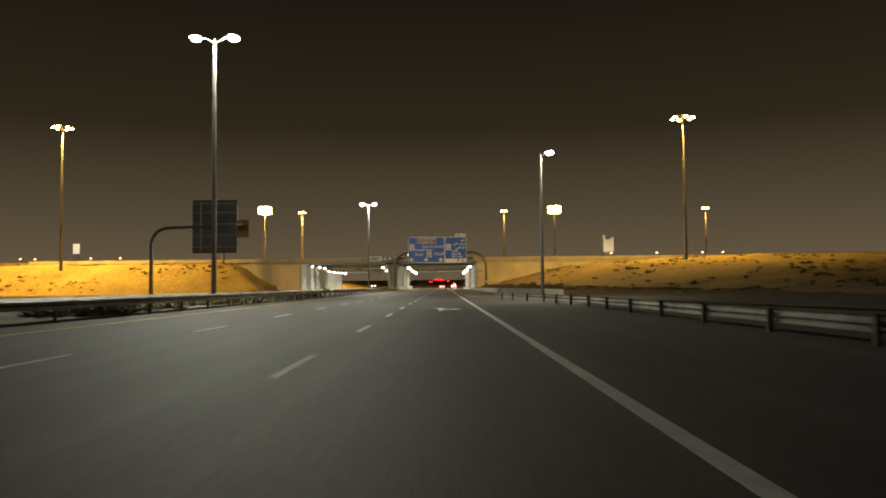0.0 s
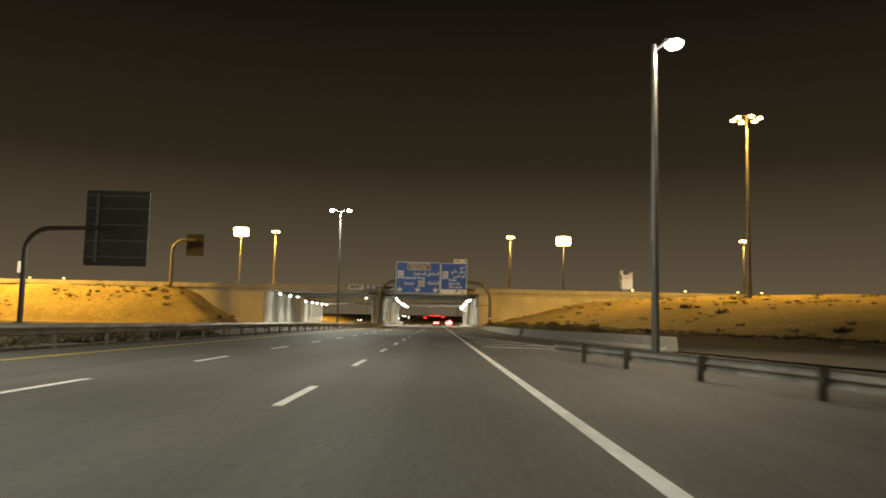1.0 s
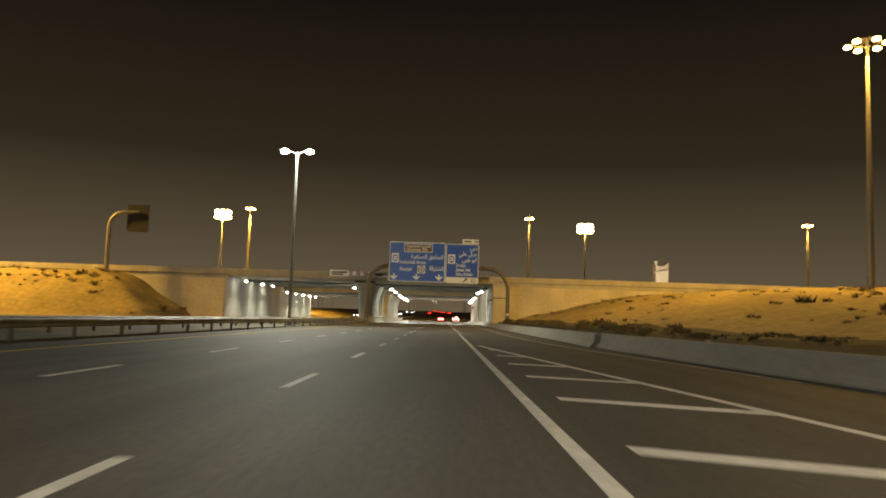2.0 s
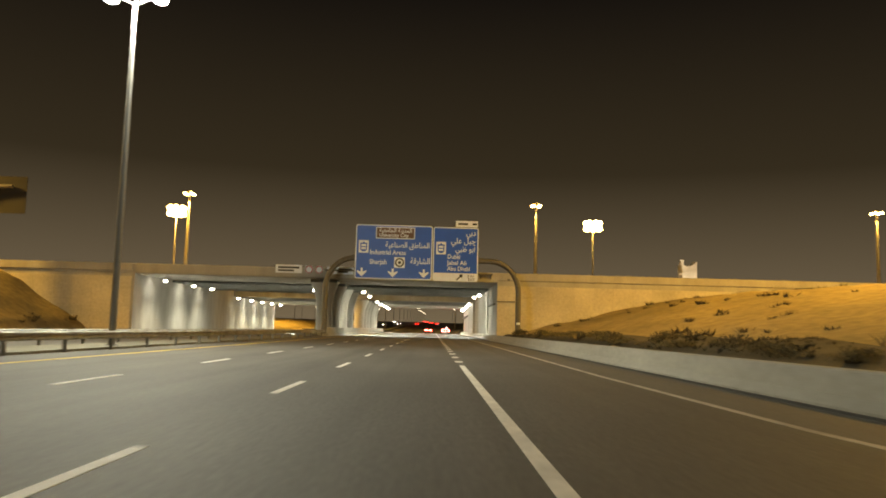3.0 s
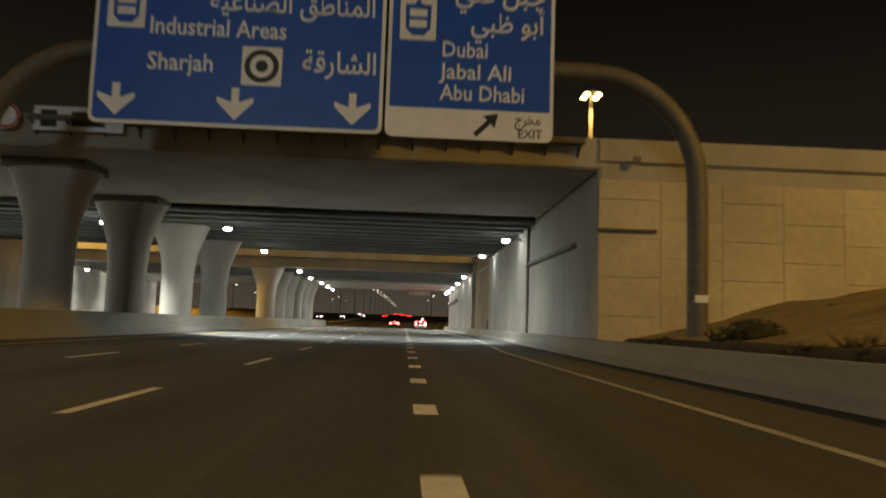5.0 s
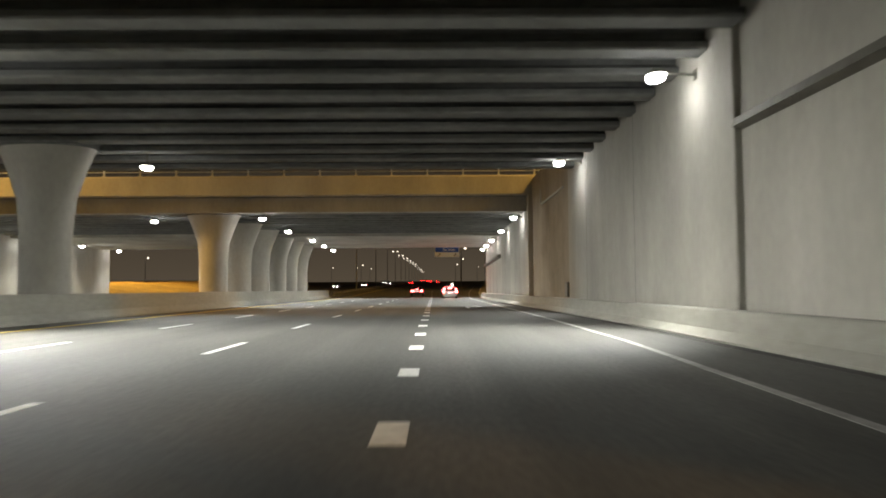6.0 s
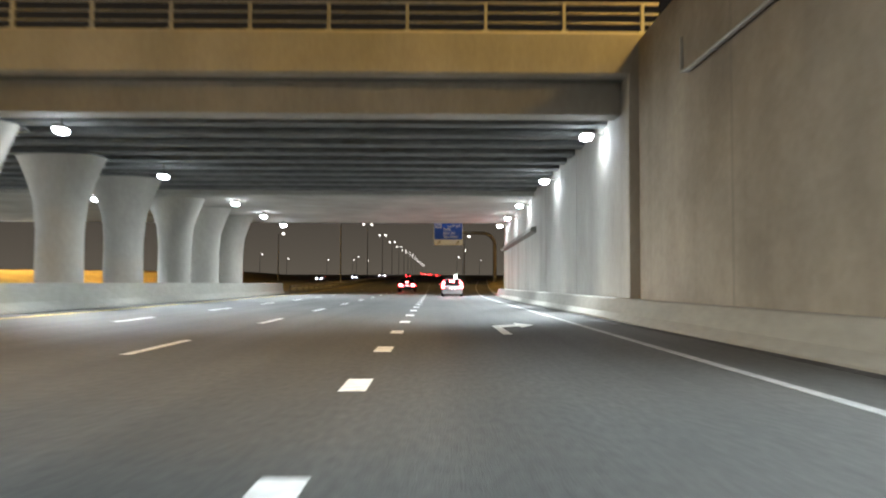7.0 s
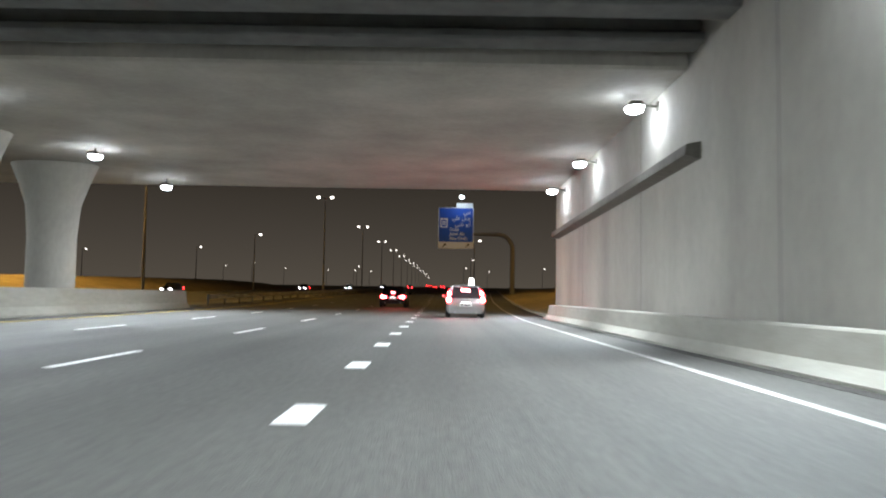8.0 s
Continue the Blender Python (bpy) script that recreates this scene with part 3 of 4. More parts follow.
# ---------------------------------------------------------------- bridges
def bridge(name, y0, y1, z_par, z_top, label, rail_height, reach, slab, ribs, rib_low, face_low=None):
    """A concrete bridge across the motorway; y0 is the face towards the camera. slab: start, end and soffit level of
    its flat-bottomed box girder; ribs: places of the first and last of its deep beams and their number."""
    b = thing(name, (0, y0, 0), label, "bridge")
    length = y1 - y0
    x0, x1 = reach
    bm = bmesh.new()
    box(bm, -41.0, 9.6, 0.5, length - 0.3, 7.75, max(z_par, 7.75) + 0.28)
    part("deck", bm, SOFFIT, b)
    near, far, low = slab
    bm = bmesh.new()
    ring_loft(bm, [[(x, near, low + 0.06), (x, near + 0.12, low), (x, far - 0.12, low - 0.04), (x, far, low + 0.04), (x, far, 7.74), (x, near, 7.74)] for x in (x0, x1)])
    part("box_girder", bm, CONCRETE, b, "pale flat-bottomed box girder")
    first_rib, last_rib, count = ribs
    for k in range(count):
        y = first_rib + (last_rib - first_rib) * k / (count - 1)
        bm = bmesh.new()
        prof = [(-0.36, rib_low), (0.36, rib_low), (0.4, rib_low + 0.05), (0.4, rib_low + 0.2), (0.14, rib_low + 0.34), (0.14, 7.55), (0.5, 7.75), (-0.5, 7.75), (-0.14, 7.55), (-0.14, rib_low + 0.34), (-0.4, rib_low + 0.2), (-0.4, rib_low + 0.05)]
        ring_loft(bm, [[(x, y + py, z) for py, z in prof] for x in (x0, x1)])
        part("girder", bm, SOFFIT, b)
    if face_low:
        bm = bmesh.new()
        ring_loft(bm, [[(x, 0.9 + py, z) for py, z in ((0.0, face_low), (0.95, face_low), (0.95, 7.75), (0.0, 7.75))] for x in (x0, x1)])
        part("edge_girder", bm, CONCRETE, b, "pale concrete edge girder")
    for y, s in ((0.0, 1), (length, -1)):
        bm = bmesh.new()
        prof = [(0.0, z_par), (-0.02 * s, z_top - 0.1), (0.04 * s, z_top), (0.4 * s, z_top), (0.5 * s, z_par + 0.28), (0.5 * s, z_par - 0.08), (0.1 * s, z_par - 0.08)]
        ring_loft(bm, [[(x, y + py, z) for py, z in prof] for x in (-41.0, 9.6)])
        part("parapet", bm, CONCRETE, b, "pale concrete parapet lit amber from above")
    if rail_height:
        for y in (0.2, length - 0.2):
            for z in (0.33, 0.66, 1.0):
                bm = bmesh.new()
                tube(bm, [(-38.8, y, z_top + rail_height * z), (9.8, y, z_top + rail_height * z)], 0.05 if z == 1.0 else 0.035, 8)
                part("rail", bm, STEEL, b)
            bm = bmesh.new()
            box(bm, -0.05, 0.05, -0.07, 0.07, 0, rail_height)
            box(bm, -0.12, 0.12, -0.12, 0.12, 0, 0.04)
            finish(bm)
            me = bpy.data.meshes.new("rail_post")
            bm.to_mesh(me)
            bm.free()
            me.materials.append(STEEL)
            for k in range(20):
                share("rail_post", me, b, (-38.8 + 2.53 * k, y, z_top))
    else:
        # a narrow service ledge on triangular brackets along the parapet's outer face
        bm = bmesh.new()
        box(bm, -13.2, 8.3, -0.55, 0.0, z_top - 0.36, z_top - 0.28)
        box(bm, -13.2, 8.3, -0.57, -0.51, z_top - 0.28, z_top - 0.16)
        part("service_ledge", bm, DARK_STEEL, b, "dark steel service ledge")
        bm = bmesh.new()
        ring_loft(bm, [[(x, 0.0, z_top - 0.36), (x, -0.52, z_top - 0.36), (x, -0.5, z_top - 0.42), (x, 0.0, z_top - 0.86)] for x in (-0.04, 0.04)])
        finish(bm)
        me = bpy.data.meshes.new("bracket")
        bm.to_mesh(me)
        bm.free()
        me.materials.append(DARK_STEEL)
        for k in range(17):
            share("bracket", me, b, (-13.0 + 1.32 * k, 0, 0))
    return b


bridge("bridge", 203.0, 242.0, 7.45, 8.65, "concrete girder bridge spanning the motorway with an amber-lit parapet", 0, (-38.6, 8.94), (0.5, 13.7, 7.36), (14.9, 37.6, 11), 7.06)
bridge("bridge", 257.2, 302.4, 7.85, 9.2, "second concrete girder bridge with a metal railing", 0.95, (-40.1, 8.72), (23.0, 44.3, 6.5), (3.2, 22.2, 10), 6.76, 6.7)


def column(place, height, group, seat=0.12):
    """Round pier with a flared head."""
    c = thing("bridge_column", place, "pale concrete bridge column with a flared head", "column", group)
    bm = bmesh.new()
    rings = []
    for z, rx, ry in ((0, 1.03, 0.9), (height * 0.5, 1.02, 0.88), (height * 0.7, 1.14, 0.95), (height * 0.86, 1.52, 1.12), (height * 0.95, 1.78, 1.25), (height, 1.95, 1.32)):
        rings.append([(rx * math.cos(a), ry * math.sin(a), z) for a in (2 * math.pi * k / 24 for k in range(24))])
    ring_loft(bm, rings)
    part("shaft", bm, CONCRETE, c, smooth=True)
    bm = bmesh.new()
    box(bm, -1.75, 1.75, -1.2, 1.2, height, height + seat)
    part("bearing_seat", bm, SOFFIT, c, bevel=0.03)
    return c


first = column((-13.7, 206.4, 0.0), 6.98, "columns of the first bridge", 0.42)
for y in (215.6, 224.9, 234.8):
    copy_thing(first, pose(-13.7, y, 0))
first = column((-14.1, 260.0, 0.0), 6.66, "columns of the second bridge")
for y in (267.3, 274.3, 282.4, 288.8, 295.7):
    copy_thing(first, pose(-14.1, y, 0))


# ---------------------------------------------------------------- underpass lamps
def underpass_lamp(place, hang, reach, group):
    """Lamp on a hanger of the given length, or, with a reach, on an arm from the wall beside it."""
    where = "on an arm from the wall" if reach else "hung under the girders"
    lamp = thing("underpass_lamp", place, "glowing white underpass lamp " + where, "lamp", group)
    bm = bmesh.new()
    ring_loft(bm, [[(-0.22, -0.3, 0.0), (0.22, -0.3, 0.0), (0.22, 0.3, 0.0), (-0.22, 0.3, 0.0)], [(-0.16, -0.24, 0.14), (0.16, -0.24, 0.14), (0.16, 0.24, 0.14), (-0.16, 0.24, 0.14)]])
    part("housing", bm, DARK_STEEL, lamp, bevel=0.02)
    bm = bmesh.new()
    ring_loft(bm, [[(r * 1.0 * math.cos(a), r * 1.3 * math.sin(a), z) for a in (2 * math.pi * k / 16 for k in range(16))] for z, r in ((-0.16, 0.1), (-0.12, 0.21), (-0.004, 0.25))])
    part("lens", bm, TUNNEL_LAMP, lamp, "glowing white lens", smooth=True)
    bm = bmesh.new()
    if reach:
        tube(bm, [(0.1, 0, 0.09), (reach, 0, 0.03)], 0.035, 8)
        box(bm, reach - 0.03, reach, -0.1, 0.1, -0.1, 0.16)
    else:
        box(bm, -0.03, 0.03, -0.03, 0.03, 0.14, hang)
    part("bracket", bm, DARK_STEEL, lamp)
    return lamp


for row, group in ((RIGHT_ROW, "lamps along the abutment wall"), (LEFT_ROW, "lamps above the columns side"), (MID_ROW, "lamps behind the columns"), (FAR_ROW, "lamps over the oncoming carriageway")):
    for x, y, z in row:
        reach = (8.94 if y < 250 else 8.74) - x if x > 7.5 else 0
        underpass_lamp((x, y, z), (7.76 if y < 280.2 else 6.52) - z, reach, group)


# ---------------------------------------------------------------- street lamps and masts
def lens_ball(bm, c, r, flat=0.55):
    bmesh.ops.create_uvsphere(bm, u_segments=12, v_segments=8, radius=r, matrix=Matrix.Translation(c) @ Matrix.Diagonal((1, 1, flat, 1)))


def mast(place, height, floods, ring, label, glow, head=0.45):
    """High mast with a ring of floodlights."""
    m = thing("high_mast_lamp", place, label, "lamp mast", "high masts")
    bm = bmesh.new()
    tube(bm, [(0, 0, 0), (0, 0, height * 0.5), (0, 0, height)], [0.42, 0.3, 0.16], 12)
    part("pole", bm, POLE, m, smooth=True)
    bm = bmesh.new()
    tube(bm, [(ring * 0.75 * math.cos(a), ring * 0.75 * math.sin(a), height - 0.4) for a in (2 * math.pi * k / 16 for k in range(17))], 0.06, 6)
    for k in range(4):
        a = math.pi * k / 2
        tube(bm, [(0, 0, height - 0.1), (ring * 0.75 * math.cos(a), ring * 0.75 * math.sin(a), height - 0.4)], 0.05, 6)
    part("crown_ring", bm, DARK_STEEL, m)
    tiers = (0.2, 1.9) if floods > 8 else (0.75,)
    for drop in tiers:
        for k in range(floods // len(tiers)):
            a = 2 * math.pi * (k + 0.5) * len(tiers) / floods
            bm = bmesh.new()
            lens_ball(bm, (ring * math.cos(a), ring * math.sin(a), height - drop), head, 0.95 if floods > 8 else 0.55)
            part("floodlight", bm, glow, m, "glowing amber floodlight", smooth=True)
    return m


for (x, y, z), base in zip(MASTS, (0, 0, 8.3, 8.3, 8.3, 6.0, 6.0)):
    big = z > 30
    strong = y > 330  # the two far masts: glowing balls oversized and stacked to imitate lamp glare
    mast((x, y, base - 0.2), z - base + 0.6, 14 if strong else 6 if big else 4, 2.2 if strong else 2.1 if big else 0.9, "tall steel mast with a crown of amber floodlights" if big else "slim lamp mast with amber heads", SODIUM, 0.8 if strong else 0.45 if big else 0.36)


def street_lamp(place, height, arms, label, group, glow, reach=1.15):
    s = thing("street_lamp", place, label, "street lamp", group)
    bm = bmesh.new()
    tube(bm, [(0, 0, 0), (0, 0, height * 0.6), (0, 0, height)], [0.16, 0.12, 0.08], 10)
    part("pole", bm, POLE, s, smooth=True)
    bm = bmesh.new()
    box(bm, -0.22, 0.22, -0.22, 0.22, 0, 0.05)
    part("base_plate", bm, POLE, s)
    for d in arms:
        bm = bmesh.new()
        tube(bm, [(0, 0, height - 0.25), (d * reach * 0.5, 0, height + 0.05), (d * reach, 0, height + 0.12)], 0.05, 8)
        part("arm", bm, POLE, s)
        bm = bmesh.new()
        ring_loft(bm, [[(d * reach + px, py * w, height + z) for px, py in ((-0.45, -1), (0.4, -0.7), (0.4, 0.7), (-0.45, 1))] for z, w in ((0.06, 0.17), (0.2, 0.12))])
        head = part("head", bm, POLE, s, bevel=0.02)
        bm = bmesh.new()
        lens_ball(bm, (d * reach, 0, height + 0.03), 0.34)
        part("lens", bm, glow, head, "glowing lens", smooth=True)
    return s


for x, y, z in MEDIAN_LAMPS:
    street_lamp((x, y, 0.09), z - 0.3, (-1, 1), "twin-arm street lamp with cold white heads on the median", "median street lamps", COOL)
street_lamp((SIDE_LAMP[0], SIDE_LAMP[1], -0.05), 12.3, (0.7,), "single street lamp with a white head beside the slip road", "side street lamps", COOL)
first = street_lamp((-16.9, 392, rise(392)), 16.2, (-1, 1), "twin-arm street lamp with pale heads on the median", "far median street lamps", COOL_FAR)
for k in range(1, 14):
    y = 392 + 66 * k
    copy_thing(first, pose(-16.9 - 0.3 * k + 0.05 * k * k, y, rise(y) - 0.02))
far_single = street_lamp((-24.5, 333, rise(333)), 11.5, (1,), "single street lamp with a pale head in the distance", "far street lamps", COOL_FAR)
for x, y in ((-35.5, 420), (-66.5, 480), (-127, 721), (-103, 781), (-80, 820), (-61, 826), (-53, 864), (-112, 508), (36, 807), (60, 693), (10.2, 430), (14.5, 560), (16, 700), (-45, 700), (-90, 640)):
    copy_thing(far_single, pose(x, y, rise(y) - 0.06))
verge = street_lamp((57, 260, 8.2), 3.4, (1,), "short amber lamp post along the crossing road", "lamps on the crossing road", SODIUM_FAR, 0.3)
for x in (72.5, 88, 95, -110, -120, -139, -144):
    copy_thing(verge, pose(x, 260, 8.2))


# ---------------------------------------------------------------- writing
JOIN = {"ا": (0xFE8D, 2), "أ": (0xFE83, 2), "ب": (0xFE8F, 4), "ة": (0xFE93, 2), "ج": (0xFE9D, 4), "خ": (0xFEA5, 4), "د": (0xFEA9, 2), "ر": (0xFEAD, 2),
        "ش": (0xFEB5, 4), "ص": (0xFEB9, 4), "ط": (0xFEC1, 4), "ظ": (0xFEC5, 4), "ع": (0xFEC9, 4), "ق": (0xFED5, 4), "ل": (0xFEDD, 4), "م": (0xFEE1, 4),
        "ن": (0xFEE5, 4), "و": (0xFEED, 2), "ي": (0xFEF1, 4)}


def arabic(text):
    """Joined letter forms, laid out from left to right for a plain font."""
    out = []
    for i, c in enumerate(text):
        if c not in JOIN:
            out.append(c)
            continue
        base, forms = JOIN[c]
        before = i > 0 and text[i - 1] in JOIN and JOIN[text[i - 1]][1] == 4
        after = forms == 4 and i + 1 < len(text) and text[i + 1] in JOIN
        out.append(chr(base + (3 if before and after else 2 if after else 1 if before else 0)))
    return "".join(reversed(out))


def lettering(text, size, place, mat, parent, align="LEFT", name="lettering", width=None):
    """Raised letters on an upright board that faces -y."""
    c = bpy.data.curves.new(name, "FONT")
    c.body, c.size, c.align_x, c.extrude, c.resolution_u = text, size, align, 0.006, 2
    c.offset = 0.012 * size
    tmp = new(name, c)
    bpy.context.view_layer.update()
    me = bpy.data.meshes.new_from_object(tmp.evaluated_get(bpy.context.evaluated_depsgraph_get()))
    bpy.data.objects.remove(tmp)
    me.materials.clear()
    me.materials.append(mat)
    ob = new(name, me)
    ob.parent = parent
    ob.location, ob.rotation_euler = place, (radians(90), 0, 0)
    if width:
        xs = [v.co.x for v in me.vertices]
        if xs and max(xs) > min(xs):
            ob.scale = (width / (max(xs) - min(xs)), 1, 1)
    return ob


def plate(bm, x0, x1, z0, z1, y0, y1, r=0.0):
    """Upright board with rounded corners, from y0 (front) to y1."""
    pts = []
    if r:
        for cx, cz, a0 in ((x1 - r, z1 - r, 0), (x0 + r, z1 - r, 90), (x0 + r, z0 + r, 180), (x1 - r, z0 + r, 270)):
            pts += [(cx + r * math.cos(radians(a0 + k * 22.5)), cz + r * math.sin(radians(a0 + k * 22.5))) for k in range(5)]
    else:
        pts = [(x1, z1), (x0, z1), (x0, z0), (x1, z0)]
    ring_loft(bm, [[(x, y, z) for x, z in pts] for y in (y0, y1)])


def shape(points, y, depth, name, mat, parent):
    """A flat cut-out in the x-z plane standing proud of a board."""
    bm = bmesh.new()
    ring_loft(bm, [[(x, yy, z) for x, z in points] for yy in (y - depth, y)])
    return part(name, bm, mat, parent)


def board(name, x0, x1, z0, z1, y, parent, strip=0.0):
    """Blue board with a white border; strip: height of a white foot."""
    bm = bmesh.new()
    plate(bm, x0, x1, z0, z1, y, y + 0.08, 0.25)
    b = part(name, bm, SIGN_WHITE, parent, "blue road sign board with a white border")
    bm = bmesh.new()
    plate(bm, x0 + 0.12, x1 - 0.12, z0 + max(strip, 0.12), z1 - 0.12, y - 0.012, y - 0.004, 0.0 if strip else 0.18)
    part("blue_field", bm, SIGN_BLUE, b, "blue reflective field")
    return b


def down_arrow(x, z, s, y, parent):
    pts = [(-0.13, 0.62), (0.13, 0.62), (0.13, 0.12), (0.62, 0.3), (0.62, 0.12), (0.0, -0.5), (-0.62, 0.12), (-0.62, 0.3), (-0.13, 0.12)]
    shape([(x + s * a, z + s * b) for a, b in pts], y, 0.01, "arrow", SIGN_WHITE, parent)


def up_right_arrow(x, z, s, y, parent):
    pts = [(-0.5, -0.36), (-0.36, -0.5), (0.18, 0.04), (0.34, -0.14), (0.46, 0.46), (-0.14, 0.34), (0.04, 0.18)]
    shape([(x + s * a, z + s * b) for a, b in pts], y, 0.01, "arrow", SIGN_BLACK, parent)


def route_shield(x, z, w, h, y, parent):
    bm = bmesh.new()
    plate(bm, x, x + w, z, z + h, y - 0.02, y, 0.06)
    s = part("route_shield", bm, SIGN_WHITE, parent, "white route shield with a dark emblem")
    pts = [(0.5, 0.93), (0.6, 0.8), (0.86, 0.78), (0.84, 0.25), (0.66, 0.1), (0.34, 0.1), (0.16, 0.25), (0.14, 0.78), (0.4, 0.8)]
    shape([(x + w * a, z + h * b) for a, b in pts], y - 0.022, 0.006, "emblem", SIGN_BLUE, s)
    for k in (0.52, 0.28):
        shape([(x + w * 0.26, z + h * k), (x + w * 0.74, z + h * k), (x + w * 0.74, z + h * (k + 0.16)), (x + w * 0.26, z + h * (k + 0.16))], y - 0.03, 0.004, "emblem_bar", SIGN_WHITE, s)


# ---------------------------------------------------------------- overhead sign gantry
SY = 197.8
gantry = thing("sign_gantry", (0, SY, 0), "arched steel gantry carrying large blue direction signs", "sign gantry")
bm = bmesh.new()
arch = [(-12.5, 0.55, 0), (-12.5, 0.55, 6.0)]
arch += [(-12.5 + 3.6 * (1 - math.cos(a)), 0.55, 6.0 + 3.7 * math.sin(a)) for a in (math.pi / 2 * k / 8 for k in range(1, 9))]
arch += [(11.2 - 3.6 * (1 - math.sin(a)), 0.55, 6.0 + 3.7 * math.cos(a)) for a in (math.pi / 2 * k / 8 for k in range(0, 9))]
arch += [(11.2, 0.55, 0)]
tube(bm, arch, 0.34, 16)
part("arch", bm, DARK_STEEL, gantry, smooth=True)
for x in (-12.5, 11.2):
    bm = bmesh.new()
    box(bm, x - 0.6, x + 0.6, -0.05, 1.15, -0.1, 0.35)
    part("footing", bm, BARRIER, gantry, bevel=0.03)
bm = bmesh.new()
plate(bm, 10.98, 11.42, 2.0, 2.25, 0.17, 0.2)
part("reflector", bm, SIGN_WHITE, gantry, "small white reflector plate")
for x in (-7.5, -4.5, -1.5, 2.0, 4.8):
    bm = bmesh.new()
    box(bm, x - 0.08, x + 0.08, 0.08, 0.24, 7.2, 13.6)
    part("upright", bm, STEEL, gantry)
left = board("board", -8.95, 0.48, 7.12, 13.8, 0.0, gantry)
right = board("board", 0.58, 6.12, 7.08, 13.72, 0.0, gantry, 1.0)
bm = bmesh.new()
plate(bm, 3.3, 6.02, 13.8, 14.55, 0.0, 0.06)
part("exit_tab", bm, SIGN_WHITE, gantry, "small white tab above the board")
for k, w in enumerate((1.5, 0.7)):
    shape([(3.6 + k * 1.75, 14.05), (3.6 + k * 1.75 + w * 0.8, 14.05), (3.6 + k * 1.75 + w * 0.8, 14.3), (3.6 + k * 1.75, 14.3)], -0.004, 0.006, "tab_bar", SIGN_BLACK, gantry)
F = -0.014
bm = bmesh.new()
plate(bm, -6.5, -1.7, 12.1, 13.55, F - 0.01, F, 0.12)
brown = part("brown_panel", bm, SIGN_WHITE, left, "brown attraction panel with a pale border")
bm = bmesh.new()
plate(bm, -6.4, -1.8, 12.2, 13.45, F - 0.02, F - 0.012, 0.08)
part("brown_field", bm, SIGN_BROWN, brown)
G = F - 0.024
lettering(arabic("المدينة الجامعية"), 0.72, (-6.1, G, 12.92), SIGN_WHITE, left, width=4.0)
lettering("University City", 0.6, (-6.1, G, 12.35), SIGN_WHITE, left, width=3.6)
lettering(arabic("المناطق الصناعية"), 0.95, (-5.3, F, 11.05), SIGN_WHITE, left, width=5.4)
lettering("Industrial Areas", 0.82, (-7.2, F, 10.15), SIGN_WHITE, left, width=4.4)
lettering("Sharjah", 0.82, (-7.2, F, 8.95), SIGN_WHITE, left, width=2.1)
lettering(arabic("الشارقة"), 1.0, (-2.2, F, 9.1), SIGN_WHITE, left, width=2.4)
route_shield(-8.55, 10.3, 1.2, 1.55, F, left)
bm = bmesh.new()
plate(bm, -4.15, -2.85, 8.55, 9.85, F - 0.012, F, 0.05)
bull = part("centre_symbol", bm, SIGN_WHITE, left, "white square with a dark ring and dot")
for r0, r1 in ((0.56, 0.38), (0.2, 0.0)):
    bm = bmesh.new()
    ang = [2 * math.pi * k / 28 for k in range(28)]
    if r1:
        o = [[bm.verts.new((-3.5 + r * math.cos(a), F - 0.02, 9.2 + r * math.sin(a))) for a in ang] for r in (r0, r1)]
        for i in range(28):
            bm.faces.new((o[0][i], o[0][(i + 1) % 28], o[1][(i + 1) % 28], o[1][i]))
    else:
        bm.faces.new([bm.verts.new((-3.5 + r0 * math.cos(a), F - 0.02, 9.2 + r0 * math.sin(a))) for a in ang])
    part("symbol_ring", bm, SIGN_BLACK, bull)
for x in (-8.1, -4.3, -0.5):
    down_arrow(x, 7.85, 0.95, F, left)
lettering(arabic("دبي"), 0.95, (4.6, F, 12.75), SIGN_WHITE, right, width=1.15)
lettering(arabic("جبل علي"), 0.95, (2.75, F, 11.75), SIGN_WHITE, right, width=3.0)
lettering(arabic("أبو ظبي"), 0.95, (3.3, F, 10.75), SIGN_WHITE, right, width=2.45)
lettering("Dubai", 0.74, (2.35, F, 9.85), SIGN_WHITE, right, width=1.5)
lettering("Jabal Ali", 0.74, (2.35, F, 9.1), SIGN_WHITE, right, width=2.4)
lettering("Abu Dhabi", 0.74, (2.35, F, 8.38), SIGN_WHITE, right, width=2.8)
route_shield(0.95, 10.35, 1.2, 1.55, F, right)
up_right_arrow(3.9, 7.6, 0.85, -0.002, right)
lettering(arabic("مخرج"), 0.5, (4.85, -0.003, 7.66), SIGN_BLACK, right, width=0.85)
lettering("EXIT", 0.42, (4.95, -0.003, 7.2), SIGN_BLACK, right, width=0.8)

# small plates on the parapet of the first bridge
def parapet_sign(x0, x1, z0, z1, bars, label):
    s = thing("parapet_sign", ((x0 + x1) / 2, 202.62, z0), label, "sign", "plates on the parapet")
    w, h = (x1 - x0) / 2, z1 - z0
    bm = bmesh.new()
    plate(bm, -w, w, 0, h, 0.0, 0.04, 0.05)
    part("plate", bm, SIGN_WHITE, s)
    for bx0, bx1, bz0, bz1 in bars:
        shape([(-w + 2 * w * bx0, h * bz0), (-w + 2 * w * bx1, h * bz0), (-w + 2 * w * bx1, h * bz1), (-w + 2 * w * bx0, h * bz1)], -0.003, 0.006, "bar", SIGN_BLACK, s)
    bm = bmesh.new()
    box(bm, -0.05, 0.05, 0.04, 0.45, h * 0.3, h * 0.5)
    part("bracket", bm, STEEL, s)


